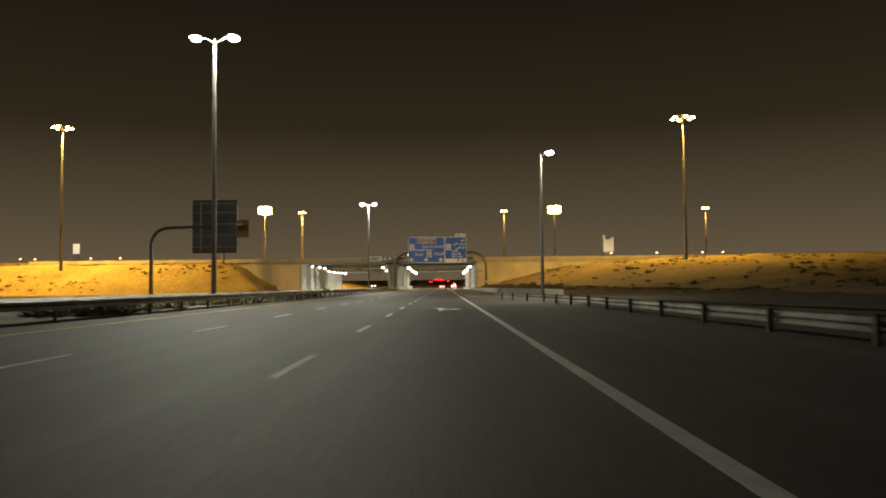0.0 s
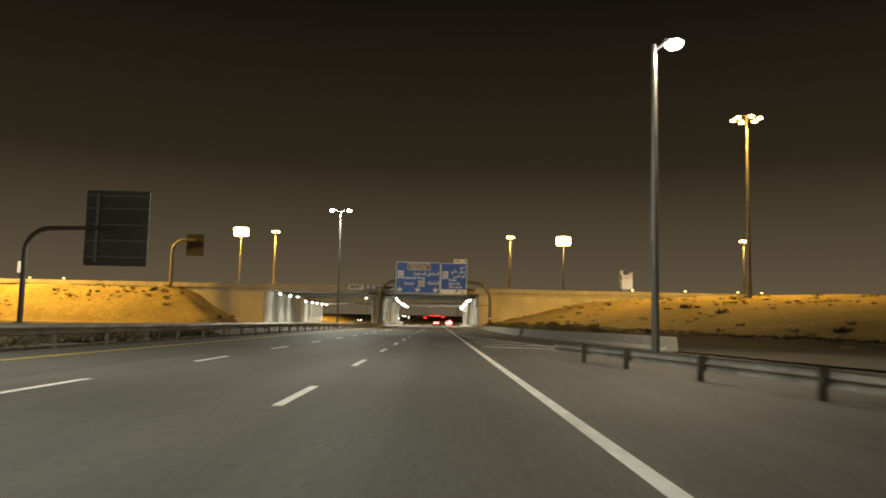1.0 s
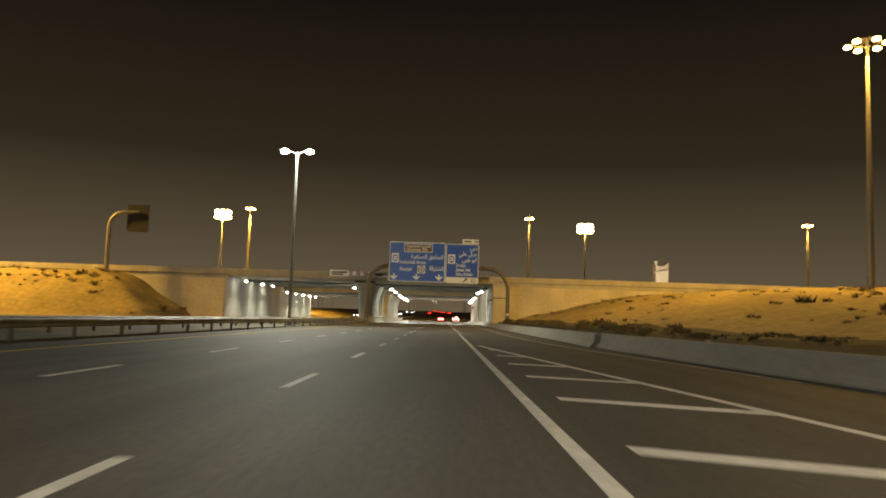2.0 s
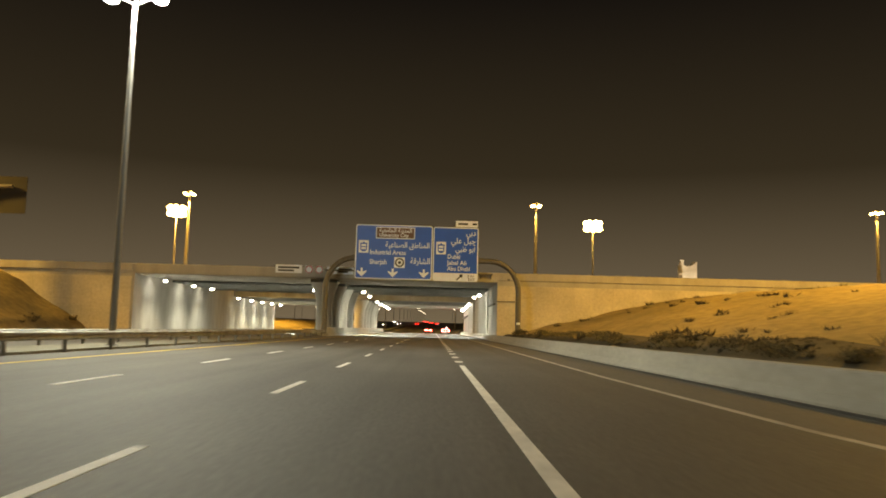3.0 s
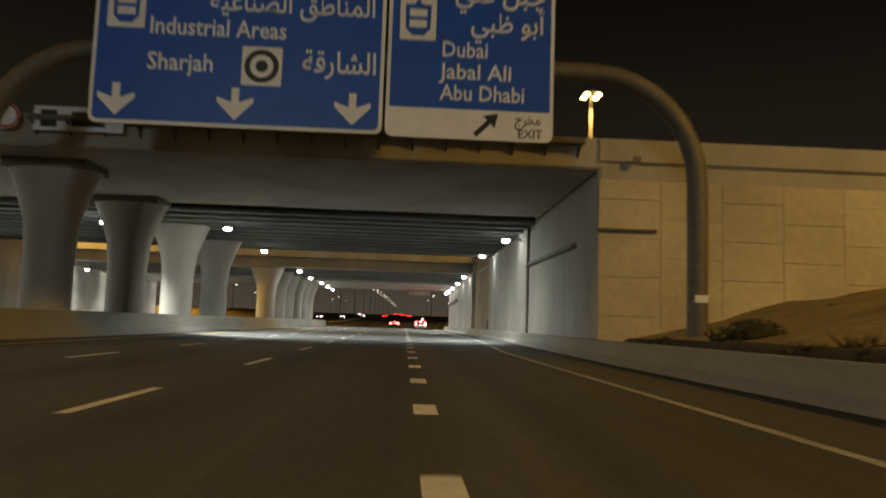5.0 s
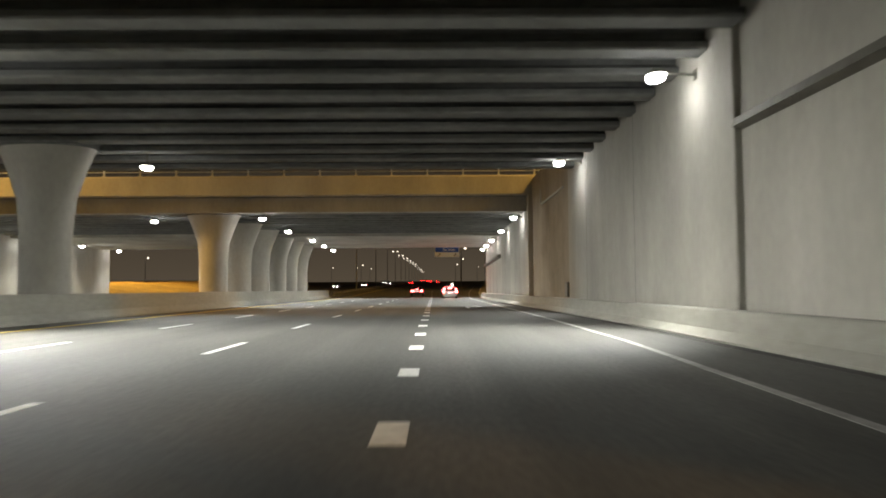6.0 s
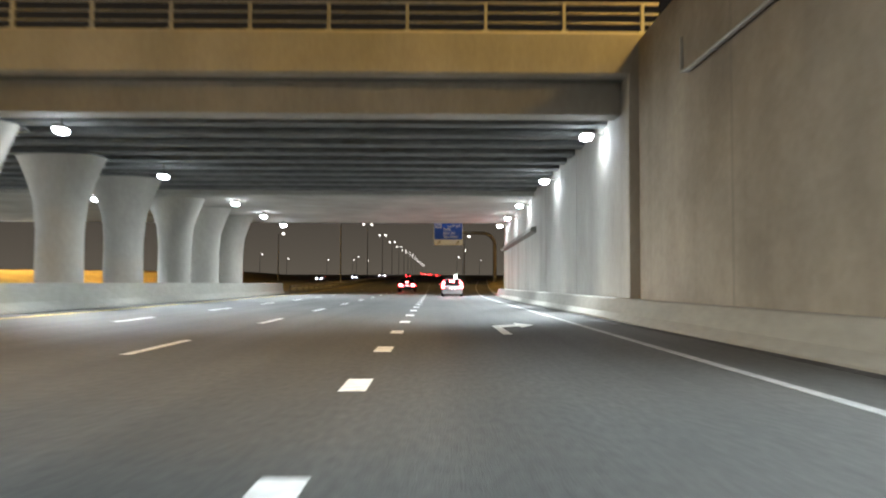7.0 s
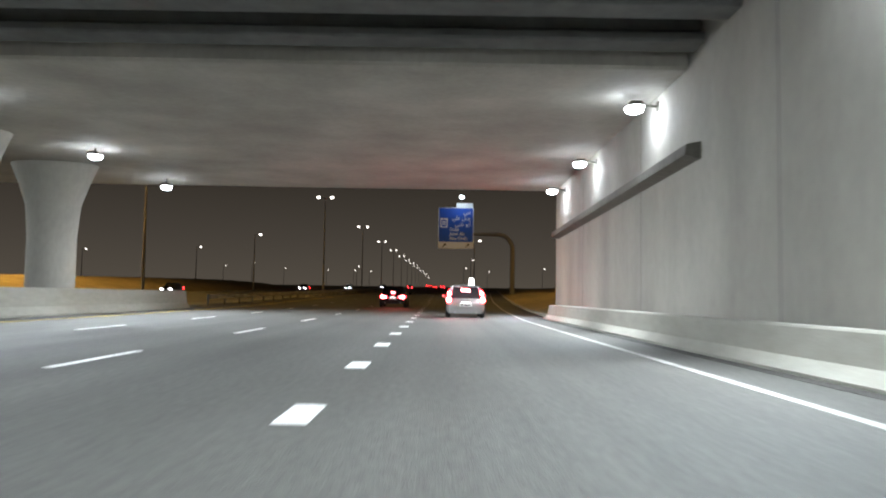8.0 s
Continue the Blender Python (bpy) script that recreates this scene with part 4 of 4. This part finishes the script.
parapet_sign(-13.0, -9.6, 7.9, 8.85, ((0.42, 0.95, 0.55, 0.8), (0.42, 0.8, 0.2, 0.42), (0.08, 0.26, 0.15, 0.85)), "white clearance plate with dark bars on the bridge parapet")
parapet_sign(-19.6, -16.2, 7.9, 8.95, ((0.1, 0.9, 0.55, 0.8), (0.1, 0.7, 0.2, 0.42)), "white plate with dark bars on the bridge parapet")
for x in (-15.3, -14.0):
    s = thing("round_sign", (x, 202.6, 8.4), "round white restriction sign on the bridge parapet", "sign", "round signs on the parapet")
    bm = bmesh.new()
    ring_loft(bm, [[(0.5 * math.cos(a), y, 0.5 * math.sin(a)) for a in (2 * math.pi * k / 24 for k in range(24))] for y in (0.0, 0.04)])
    part("disc", bm, SIGN_WHITE, s)
    bm = bmesh.new()
    o = [[bm.verts.new((r * math.cos(2 * math.pi * k / 24), -0.005, r * math.sin(2 * math.pi * k / 24))) for k in range(24)] for r in (0.48, 0.38)]
    for i in range(24):
        bm.faces.new((o[0][i], o[0][(i + 1) % 24], o[1][(i + 1) % 24], o[1][i]))
    part("rim", bm, material("red_sign_film", (0.45, 0.03, 0.03), 0.5) if x < -15 else bpy.data.materials["red_sign_film"], s)
    bm = bmesh.new()
    box(bm, -0.05, 0.05, 0.04, 0.5, -0.1, 0.1)
    part("bracket", bm, STEEL, s)


# ---------------------------------------------------------------- cantilever signs
def cantilever(place, post_h, reach, rise, label, group="", stout=1.0):
    """Post with a curved arm; reach is along x, and may be negative."""
    c = thing("cantilever_sign", place, label, "road sign", group)
    bm = bmesh.new()
    r = min(2.6, abs(reach) * 0.5)
    s = 1 if reach > 0 else -1
    pts = [(0, 0, 0), (0, 0, post_h - r)] + [(s * r * (1 - math.cos(a)), 0, post_h - r + r * math.sin(a)) for a in (math.pi / 2 * k / 8 for k in range(1, 9))] + [(reach, 0, post_h + rise)]
    tube(bm, pts, [q * stout for q in [0.30, 0.28] + [0.26] * 8 + [0.18]], 14)
    part("post", bm, POLE, c, smooth=True)
    bm = bmesh.new()
    box(bm, -0.5, 0.5, -0.5, 0.5, -0.2, 0.25)
    part("footing", bm, BARRIER, c, bevel=0.03)
    return c


far_sign = cantilever((15.0, 392.0, rise(392)), 10.4, -10.6, 0.1, "blue exit sign on a curved cantilever post", stout=1.4)
fb = board("board", -12.65, -6.65, 7.85, 14.85, -0.45, far_sign, 1.15)
bm = bmesh.new()
plate(bm, -9.6, -6.8, 14.85, 15.6, -0.45, -0.4)
part("exit_tab", bm, SIGN_WHITE, far_sign, "small white tab above the board")
H = -0.466
lettering(arabic("دبي"), 0.95, (-8.4, H, 13.75), SIGN_WHITE, fb, width=1.2)
lettering(arabic("جبل علي"), 0.95, (-10.3, H, 12.75), SIGN_WHITE, fb, width=3.1)
lettering(arabic("أبو ظبي"), 0.95, (-9.8, H, 11.7), SIGN_WHITE, fb, width=2.6)
lettering("Dubai", 0.76, (-10.7, H, 10.85), SIGN_WHITE, fb, width=1.5)
lettering("Jabal Ali", 0.76, (-10.7, H, 10.1), SIGN_WHITE, fb, width=2.5)
lettering("Abu Dhabi", 0.76, (-10.7, H, 9.35), SIGN_WHITE, fb, width=3.0)
route_shield(-12.3, 11.4, 1.25, 1.6, H, fb)
up_right_arrow(-11.6, 8.4, 0.75, -0.452, fb)
up_right_arrow(-7.7, 8.4, 0.75, -0.452, fb)
bm = bmesh.new()
tube(bm, [(-8.8, -0.2, 15.2), (-8.8, -1.0, 16.2), (-8.8, -2.4, 16.4)], 0.06, 8)
part("lamp_arm", bm, POLE, far_sign)
bm = bmesh.new()
lens_ball(bm, (-8.8, -2.5, 16.36), 0.34)
part("sign_lamp", bm, COOL, far_sign, "glowing white lamp above the board", smooth=True)
spot_light("sign_light", (6.2, 389.3, 17.4), (5.8, 391.6, 11.5), COLD, 260, 130, 0.6, 0.2)

back_sign = cantilever((-45.5, 119.0, -0.05), 10.6, 9.5, 0.2, "back of a large road sign on a curved cantilever post", "signs for oncoming traffic")
bm = bmesh.new()
plate(bm, 6.3, 13.3, 6.6, 15.0, 0.35, 0.45, 0.25)
part("board", bm, SIGN_BACK, back_sign, "bare grey back of a sign board")
for z in (7.6, 9.4, 11.2, 13.0, 14.4):
    bm = bmesh.new()
    box(bm, 6.4, 13.2, 0.22, 0.35, z - 0.06, z + 0.06)
    part("stiffener", bm, STEEL, back_sign)
bm = bmesh.new()
box(bm, 7.6, 7.9, -0.1, 0.24, 7.0, 14.6)
part("upright", bm, STEEL, back_sign)
arm_2 = cantilever((-57.5, 200.0, 7.4), 10.2, 5.0, 0.1, "small sign back on a curved post above the slope", "signs for oncoming traffic", 1.3)
# black trim colour on this board stands in for its being unlit
bm = bmesh.new()
plate(bm, 2.9, 6.6, 6.9, 11.6, 0.3, 0.4, 0.15)
part("board", bm, TRIM, arm_2, "back of a sign board, blackened to look unlit")

# lit boards and plates on the skyline
def lit_board(place, w, h, legs, label):
    b = thing("billboard", place, label, "billboard")
    bm = bmesh.new()
    plate(bm, -w / 2, w / 2, legs, legs + h, 0, 0.3)
    part("panel", bm, BOARD_LIT, b, "lit white face")
    for x in (-w * 0.3, w * 0.3):
        bm = bmesh.new()
        tube(bm, [(x, 0.4, 0), (x, 0.4, legs + h * 0.8)], 0.12, 8)
        part("leg", bm, POLE, b)




def ribbed_tower(place):
    """Pale tower with a ribbed head, a hollowed top line, a small turret and a jutting canopy."""
    c = thing("tower", place, "pale floodlit ribbed tower behind the crossing road", "tower")
    bm = bmesh.new()
    box(bm, -1.5, 1.5, -1.2, 1.2, -0.2, 6.4)
    part("shaft", bm, SIGN_BACK, c, "dark plain shaft", bevel=0.05)
    n = 14
    bm = bmesh.new()
    ring_loft(bm, [[(x, -1.7, 6.4), (x, 1.7, 6.4), (x, 1.7, z), (x, -1.7, z)] for x, z in ((-1.8 + 3.6 * k / n, 11.0 + 0.9 * (2 * k / n - 0.8) ** 2) for k in range(n + 1))])
    head = part("head", bm, PLASTER, c)
    for k in range(9):
        x = -1.68 + 0.42 * k
        top = 10.95 + 0.9 * (2 * (x + 1.8) / 3.6 - 0.8) ** 2
        bm = bmesh.new()
        box(bm, x - 0.07, x + 0.07, -1.85, -1.68, 6.5, top)
        part("rib", bm, PLASTER, head)
    bm = bmesh.new()
    ring_loft(bm, [[(-1.8 + sx * w, -1.3 + sy * w, z) for sx, sy in ((-1, -1), (1, -1), (1, 1), (-1, 1))] for z, w in ((11.2, 0.4), (12.3, 0.4), (12.35, 0.5), (12.5, 0.5))])
    part("turret", bm, PLASTER, c)
    bm = bmesh.new()
    ring_loft(bm, [[(x, y, z + h) for y, h in ((-2.4, 0.0), (-1.6, 0.0), (-1.6, 0.28), (-2.4, 0.28))] for x, z in ((-2.7, 8.9), (1.6, 9.8))])
    part("canopy", bm, PLASTER, c, "pale jutting canopy")


ribbed_tower((62.9, 291.0, 7.0))
spot_light("tower_light", (59.0, 277.0, 9.2), (62.0, 290.0, 18.5), WARM, 5200, 50, 0.5, 0.3)
lit_board((-142.0, 296.0, 8.2), 2.4, 3.8, 6.8, "small lit white board beyond the slope")


# ---------------------------------------------------------------- cars
def car(place, length, width, height, paint, kind, label, turn=0.0, lights="rear"):
    """A parked-up car that faces +y: body, glasshouse, roof, wheels, lamps, bumpers, plate, mirrors."""
    c = thing("car", (place[0], place[1], place[2] + rise(place[1])), label, "car", "traffic", turn)
    L, W, belt = length / 2, width / 2, height * 0.60
    suv = kind == "suv"

    def ring(y, w, z0, z1, crown):
        return [(-w * 0.86, y, z0), (-w * 0.97, y, z0 + 0.12), (-w, y, z0 + (z1 - z0) * 0.45), (-w * 0.985, y, z1 - 0.12), (-w * 0.90, y, z1), (-w * 0.4, y, z1 + crown),
                (w * 0.4, y, z1 + crown), (w * 0.90, y, z1), (w * 0.985, y, z1 - 0.12), (w, y, z0 + (z1 - z0) * 0.45), (w * 0.97, y, z0 + 0.12), (w * 0.86, y, z0)]

    g = 0.26 if suv else 0.2
    bm = bmesh.new()
    ring_loft(bm, [ring(-L, W * 0.86, g + 0.22, belt - 0.16, 0.0), ring(-L + 0.10, W * 0.95, g + 0.06, belt - 0.02, 0.01), ring(-L + 0.35, W * 0.99, g, belt + 0.02, 0.02),
                   ring(-L * 0.45, W, g, belt, 0.03), ring(L * 0.25, W, g, belt - 0.03, 0.03), ring(L * 0.5, W * 0.98, g, belt - 0.08, 0.04), ring(L - 0.35, W * 0.93, g, belt - 0.22, 0.03), ring(L, W * 0.78, g + 0.15, belt - 0.42, 0.0)])
    body = part("body", bm, paint, c, smooth=True)
    hatch, far = kind == "hatch", lights == "tail"
    rear_low, rear_top = -L + (0.12 if hatch else 0.22 if suv else 0.55), -L + (0.62 if hatch else 1.35)
    low = [(-W * 0.88, rear_low), (W * 0.88, rear_low), (W * 0.92, L * 0.0), (W * 0.84, L * 0.42), (-W * 0.84, L * 0.42), (-W * 0.92, L * 0.0)]
    top = [(-W * 0.66, rear_top), (W * 0.66, rear_top), (W * 0.70, L * -0.05), (W * 0.66, L * 0.10), (-W * 0.66, L * 0.10), (-W * 0.70, L * -0.05)]
    for i, pane in enumerate(("rear_window", "side_window", "side_window", "windscreen", "side_window", "side_window")):
        k = (i + 1) % 6
        outer = [(*low[i], belt - 0.02), (*low[k], belt - 0.02), (*top[k], height - 0.07), (*top[i], height - 0.07)]
        bm = bmesh.new()
        ring_loft(bm, [outer, [(x * 0.97, y * 0.98, z) for x, y, z in outer]])
        part(pane, bm, CAR_GLASS, c, "tinted car glass")
    bm = bmesh.new()
    ring_loft(bm, [[(x * 1.03, y - (0.04 if y < 0 else -0.04), height - 0.09) for x, y in top], [(x * 1.02, y, height - 0.05) for x, y in top], [(x * 0.86, y * 0.93, height) for x, y in top]])
    part("roof", bm, paint, c, smooth=True)
    for i in (0, 1, 2, 3, 4, 5):
        bm = bmesh.new()
        (xa, ya), (xb, yb) = low[i], top[i]
        tube(bm, [(xa * 1.005, ya, belt - 0.03), (xb * 1.01, yb, height - 0.07)], 0.055 if i in (0, 1) else 0.035, 6)
        part("pillar", bm, paint, c)
    bm = bmesh.new()
    plate(bm, -W * 0.84, W * 0.84, g + 0.02, g + 0.22, -L - 0.02, -L + 0.3, 0.06)
    part("rear_bumper", bm, TRIM if suv else paint, c, bevel=0.0)
    bm = bmesh.new()
    plate(bm, -W * 0.8, W * 0.8, g + 0.0, g + 0.2, L - 0.25, L + 0.02, 0.06)
    part("front_bumper", bm, TRIM, c)
    bm = bmesh.new()
    plate(bm, -0.28, 0.28, belt - 0.36, belt - 0.23, -L - 0.025, -L + 0.02)
    np_ = part("number_plate", bm, PLATE, c, "white number plate with dark bars")
    for x0, x1 in ((-0.22, -0.12), (-0.06, 0.2)):
        shape([(x0, belt - 0.33), (x1, belt - 0.33), (x1, belt - 0.26), (x0, belt - 0.26)], -L - 0.027, 0.004, "plate_bar", SIGN_BLACK, np_)
    for s in (-1, 1):
        if hatch:
            pts = [(s * W * 0.78, belt - 0.2), (s * W * 0.97, belt - 0.2), (s * W * 0.96, belt + 0.06), (s * W * 0.84, height - 0.2), (s * W * 0.72, height - 0.2), (s * W * 0.8, belt + 0.06)]
        elif suv:
            pts = [(s * W * 0.34, belt - 0.19), (s * W * 0.60, belt - 0.10), (s * W * 0.93, belt - 0.08), (s * W * 0.93, belt - 0.24), (s * W * 0.62, belt - 0.27)]
        else:
            pts = [(s * W * 0.62, belt - 0.10), (s * W * 0.92, belt + 0.02), (s * W * 0.95, belt - 0.3), (s * W * 0.7, belt - 0.33)]
        if s > 0:
            pts.reverse()
        bm = bmesh.new()
        ring_loft(bm, [[(x, y + max(0.0, z - belt + 0.1) * (0.85 if hatch else 0.0), z) for x, z in pts] for y in (-L - 0.012, -L + 0.16)])
        tl = part("tail_lamp", bm, RED_LIT, c, "lit red tail lamp")
        cx = sum(p[0] for p in pts) / len(pts)
        cz = sum(p[1] for p in pts) / len(pts)
        for bx, by, bz, br in () if far else ((s * W * 0.87, -L, belt - 0.06, 0.105), (s * W * 0.83, -L + 0.29, belt + 0.21, 0.085)) if hatch else ((s * W * 0.74, -L, cz, 0.11), (s * W * 0.56, -L, cz, 0.075)):
            bm = bmesh.new()
            tube(bm, [(bx, by - 0.05, bz), (bx, by - 0.035, bz), (bx, by + 0.05, bz)], [br * 0.85, br, br], 14)
            part("brake_lamp", bm, RED_HOT, tl, "bright lit round brake lamp")
        bm = bmesh.new()
        plate(bm, s * W * 0.62 - 0.17, s * W * 0.62 + 0.17, belt - 0.42, belt - 0.30, L - 0.32, L - 0.06, 0.03)
        part("headlamp", bm, HEAD_LIT if lights == "front" else CAR_GLASS, c, "headlamp")
        bm = bmesh.new()
        ring_loft(bm, [[(s * (W + 0.02), L * 0.30 + a, belt + 0.02 + b) for a, b in ((-0.05, -0.02), (0.06, 0.0), (0.06, 0.12), (-0.05, 0.14))], [(s * (W + 0.2), L * 0.30 + a, belt + 0.03 + b) for a, b in ((-0.06, 0.0), (0.04, 0.0), (0.04, 0.12), (-0.06, 0.13))]])
        part("mirror", bm, paint, c, bevel=0.015)
        bm = bmesh.new()
        tube(bm, [(s * W * 0.55, -L - 0.05, g + 0.06), (s * W * 0.55, -L + 0.2, g + 0.06)], 0.045, 10)
        part("exhaust", bm, RIM, c)
        for y in (-L + 0.85, L - 0.9):
            r, wide = (0.36, 0.25) if suv else (0.32, 0.21)
            bm = bmesh.new()
            xo = s * (W - wide / 2 + 0.01)
            prof = [(-wide / 2, r * 0.62), (-wide / 2, r * 0.93), (-wide * 0.32, r), (wide * 0.32, r), (wide / 2, r * 0.93), (wide / 2, r * 0.62)]
            rings = [[(xo + px, y + pr * math.cos(a), r + pr * math.sin(a)) for px, pr in prof] for a in (2 * math.pi * k / 20 for k in range(20))]
            loops = [[bm.verts.new(p) for p in q] for q in rings]
            for i in range(20):
                a_, b_ = loops[i], loops[(i + 1) % 20]
                for j in range(len(prof)):
                    bm.faces.new((a_[j], a_[(j + 1) % len(prof)], b_[(j + 1) % len(prof)], b_[j]))
            wheel = part("wheel", bm, RUBBER, c, "black rubber tyre", smooth=True)
            bm = bmesh.new()
            ring_loft(bm, [[(xo + px, y + r * 0.63 * math.cos(a), r + r * 0.63 * math.sin(a)) for a in (2 * math.pi * k / 14 for k in range(14))] for px in (-wide * 0.3, wide * 0.3)])
            part("rim", bm, RIM, wheel, "alloy rim")
    if lights == "rear":
        bm = bmesh.new()
        if hatch:
            # wide glowing bar stands in for the red reflection in the rear window
            plate(bm, -0.2, 0.2, height - 0.29, height - 0.18, rear_top - 0.22, rear_top - 0.1, 0.03)
        else:
            plate(bm, -0.14, 0.14, belt + 0.12, belt + 0.17, rear_low + 0.06, rear_low + 0.2, 0.015)
        part("high_brake_lamp", bm, RED_HOT, c, "lit high brake lamp, on a hatchback a glowing bar as window reflection")
        bm = bmesh.new()
        plate(bm, -0.2, 0.2, belt - 0.215, belt - 0.19, -L - 0.07, -L - 0.02)
        part("plate_lamp", bm, PLATE_LAMP, c, "small white lamp above the number plate")
    bm = bmesh.new()
    tube(bm, [(-0.3, rear_low + 0.02, belt + 0.04), (0.15, rear_low + 0.06, belt + 0.10)], 0.012, 6)
    part("rear_wiper", bm, TRIM, c)
    return c


car((-0.4, 318.0, 0.0), 4.7, 1.92, 1.52, BLACK_PAINT, "suv", "black coupe-style car with lit red tail lamps")
taxi = car((4.05, 299.0, 0.0), 4.2, 1.76, 1.5, SILVER_PAINT, "hatch", "silver hatchback car with lit roof lamp and brake lamps")
bm = bmesh.new()
ring_loft(bm, [[(0.3 + sx * w, -0.75 + sy * 0.10, z) for sx, sy in ((-1, -1), (1, -1), (1, 1), (-1, 1))] for z, w in ((1.47, 0.12), (1.78, 0.115), (1.84, 0.09))])
part("roof_lamp", bm, ROOF_SIGN, taxi, "lit white roof lamp", bevel=0.01)
for x, y, paint, what in ((-8.2, 545, BLACK_PAINT, "black"), (-0.2, 690, SILVER_PAINT, "silver"), (-4.0, 800, BLACK_PAINT, "dark"), (4.0, 610, WHITE_PAINT, "white"), (-8.0, 860, SILVER_PAINT, "silver")):
    car((x, y, 0.0), 4.5, 1.8, 1.5, paint, "sedan", what + " saloon car far down the road with red tail lamps", 0.0, "tail")
for x, y, paint, what in ((-26.0, 425, SILVER_PAINT, "silver"), (-33.0, 365, BLACK_PAINT, "dark"), (-22.0, 470, WHITE_PAINT, "white"), (-19.0, 560, BLACK_PAINT, "dark"), (-26.0, 640, WHITE_PAINT, "white")):
    car((x, y, 0.0), 4.5, 1.8, 1.5, paint, "sedan", what + " saloon car with lit headlamps on the oncoming carriageway", 180.0, "front")


# ---------------------------------------------------------------- shrubs by the wall
def shrub(place, rx, ry, rz, seed, leaves=900):
    """Low bush of many small leaves with an uneven outline."""
    s = thing("shrub", place, "low dusty bush at the foot of the sandy slope", "shrub", "shrubs at the slope foot")
    rnd = random.Random(seed)
    bm = bmesh.new()
    for _ in range(6):
        a = rnd.uniform(0, 6.28)
        tube(bm, [(0, 0, -0.1), (rx * 0.4 * math.cos(a), ry * 0.4 * math.sin(a), rz * 0.5)], [0.04, 0.015], 5)
    part("stems", bm, SCRUB, s)
    verts, faces = [], []
    for _ in range(leaves):
        a, b, r = rnd.uniform(0, 6.28), rnd.uniform(0, 1.4), rnd.uniform(0.5, 1.05)
        px, py, pz = rx * r * math.cos(a) * math.cos(b), ry * r * math.sin(a) * math.cos(b), rz * r * math.sin(b)
        d = Vector((rnd.uniform(-1, 1), rnd.uniform(-1, 1), rnd.uniform(-0.3, 1))).normalized() * 0.16
        e = d.orthogonal().normalized() * 0.05
        k = len(verts)
        p = Vector((px, py, pz))
        verts += [p - e, p + e, p + d]
        faces.append((k, k + 1, k + 2))
    me = bpy.data.meshes.new("leaves")
    me.from_pydata(verts, [], faces)
    me.materials.append(PLANT)
    o = new("leaves", me)
    o.parent = s


shrub((11.1, 194.0, right_height(11.1, 194.0) - 0.08), 1.0, 0.9, 0.55, 3)
# a loose row of dusty bushes at the foot of the slope, behind the barrier
spread = random.Random(31)
for k in range(15):
    y = 126 + 4.0 * k + spread.uniform(-1.2, 1.2)
    x = 8.9 + (188 - y) * 0.15 + spread.uniform(0.6, 2.6)
    shrub((x, y, right_height(x, y) - 0.08), spread.uniform(0.9, 1.7), spread.uniform(0.9, 1.8), spread.uniform(0.35, 0.8), 50 + k, 520)


# ---------------------------------------------------------------- wall panels, piece by piece
def panel_mesh(w, h):
    bm = bmesh.new()
    box(bm, -w / 2 + 0.007, w / 2 - 0.007, -0.09, 0.0, -h / 2 + 0.007, h / 2 - 0.007)
    finish(bm, bevel=0.012)
    me = bpy.data.meshes.new("wall_panel")
    bm.to_mesh(me)
    bm.free()
    me.materials.append(PANEL)
    return me


PW, PH = 2.5, 1.55
FULL, HALF = panel_mesh(PW, PH), panel_mesh(PW, PH / 2)
for wall, start, step, count in ((facade_right, 9.0, 1, 26), (facade_left, -38.0, -1, 18)):
    rnd = random.Random(2)
    for i in range(count):
        x = start + step * PW * (i + 0.5)
        z = 0.0
        if i % 2:
            share("wall_panel", HALF, wall, (x, 203.055 - 0.012 * rnd.random(), z + PH / 4))
            z += PH / 2
        while z + PH <= 7.62:
            share("wall_panel", FULL, wall, (x, 203.055 - 0.012 * rnd.random(), z + PH / 2))
            z += PH
        if 7.6 - z > 0.7:
            share("wall_panel", HALF, wall, (x, 203.055 - 0.012 * rnd.random(), z + PH / 4))
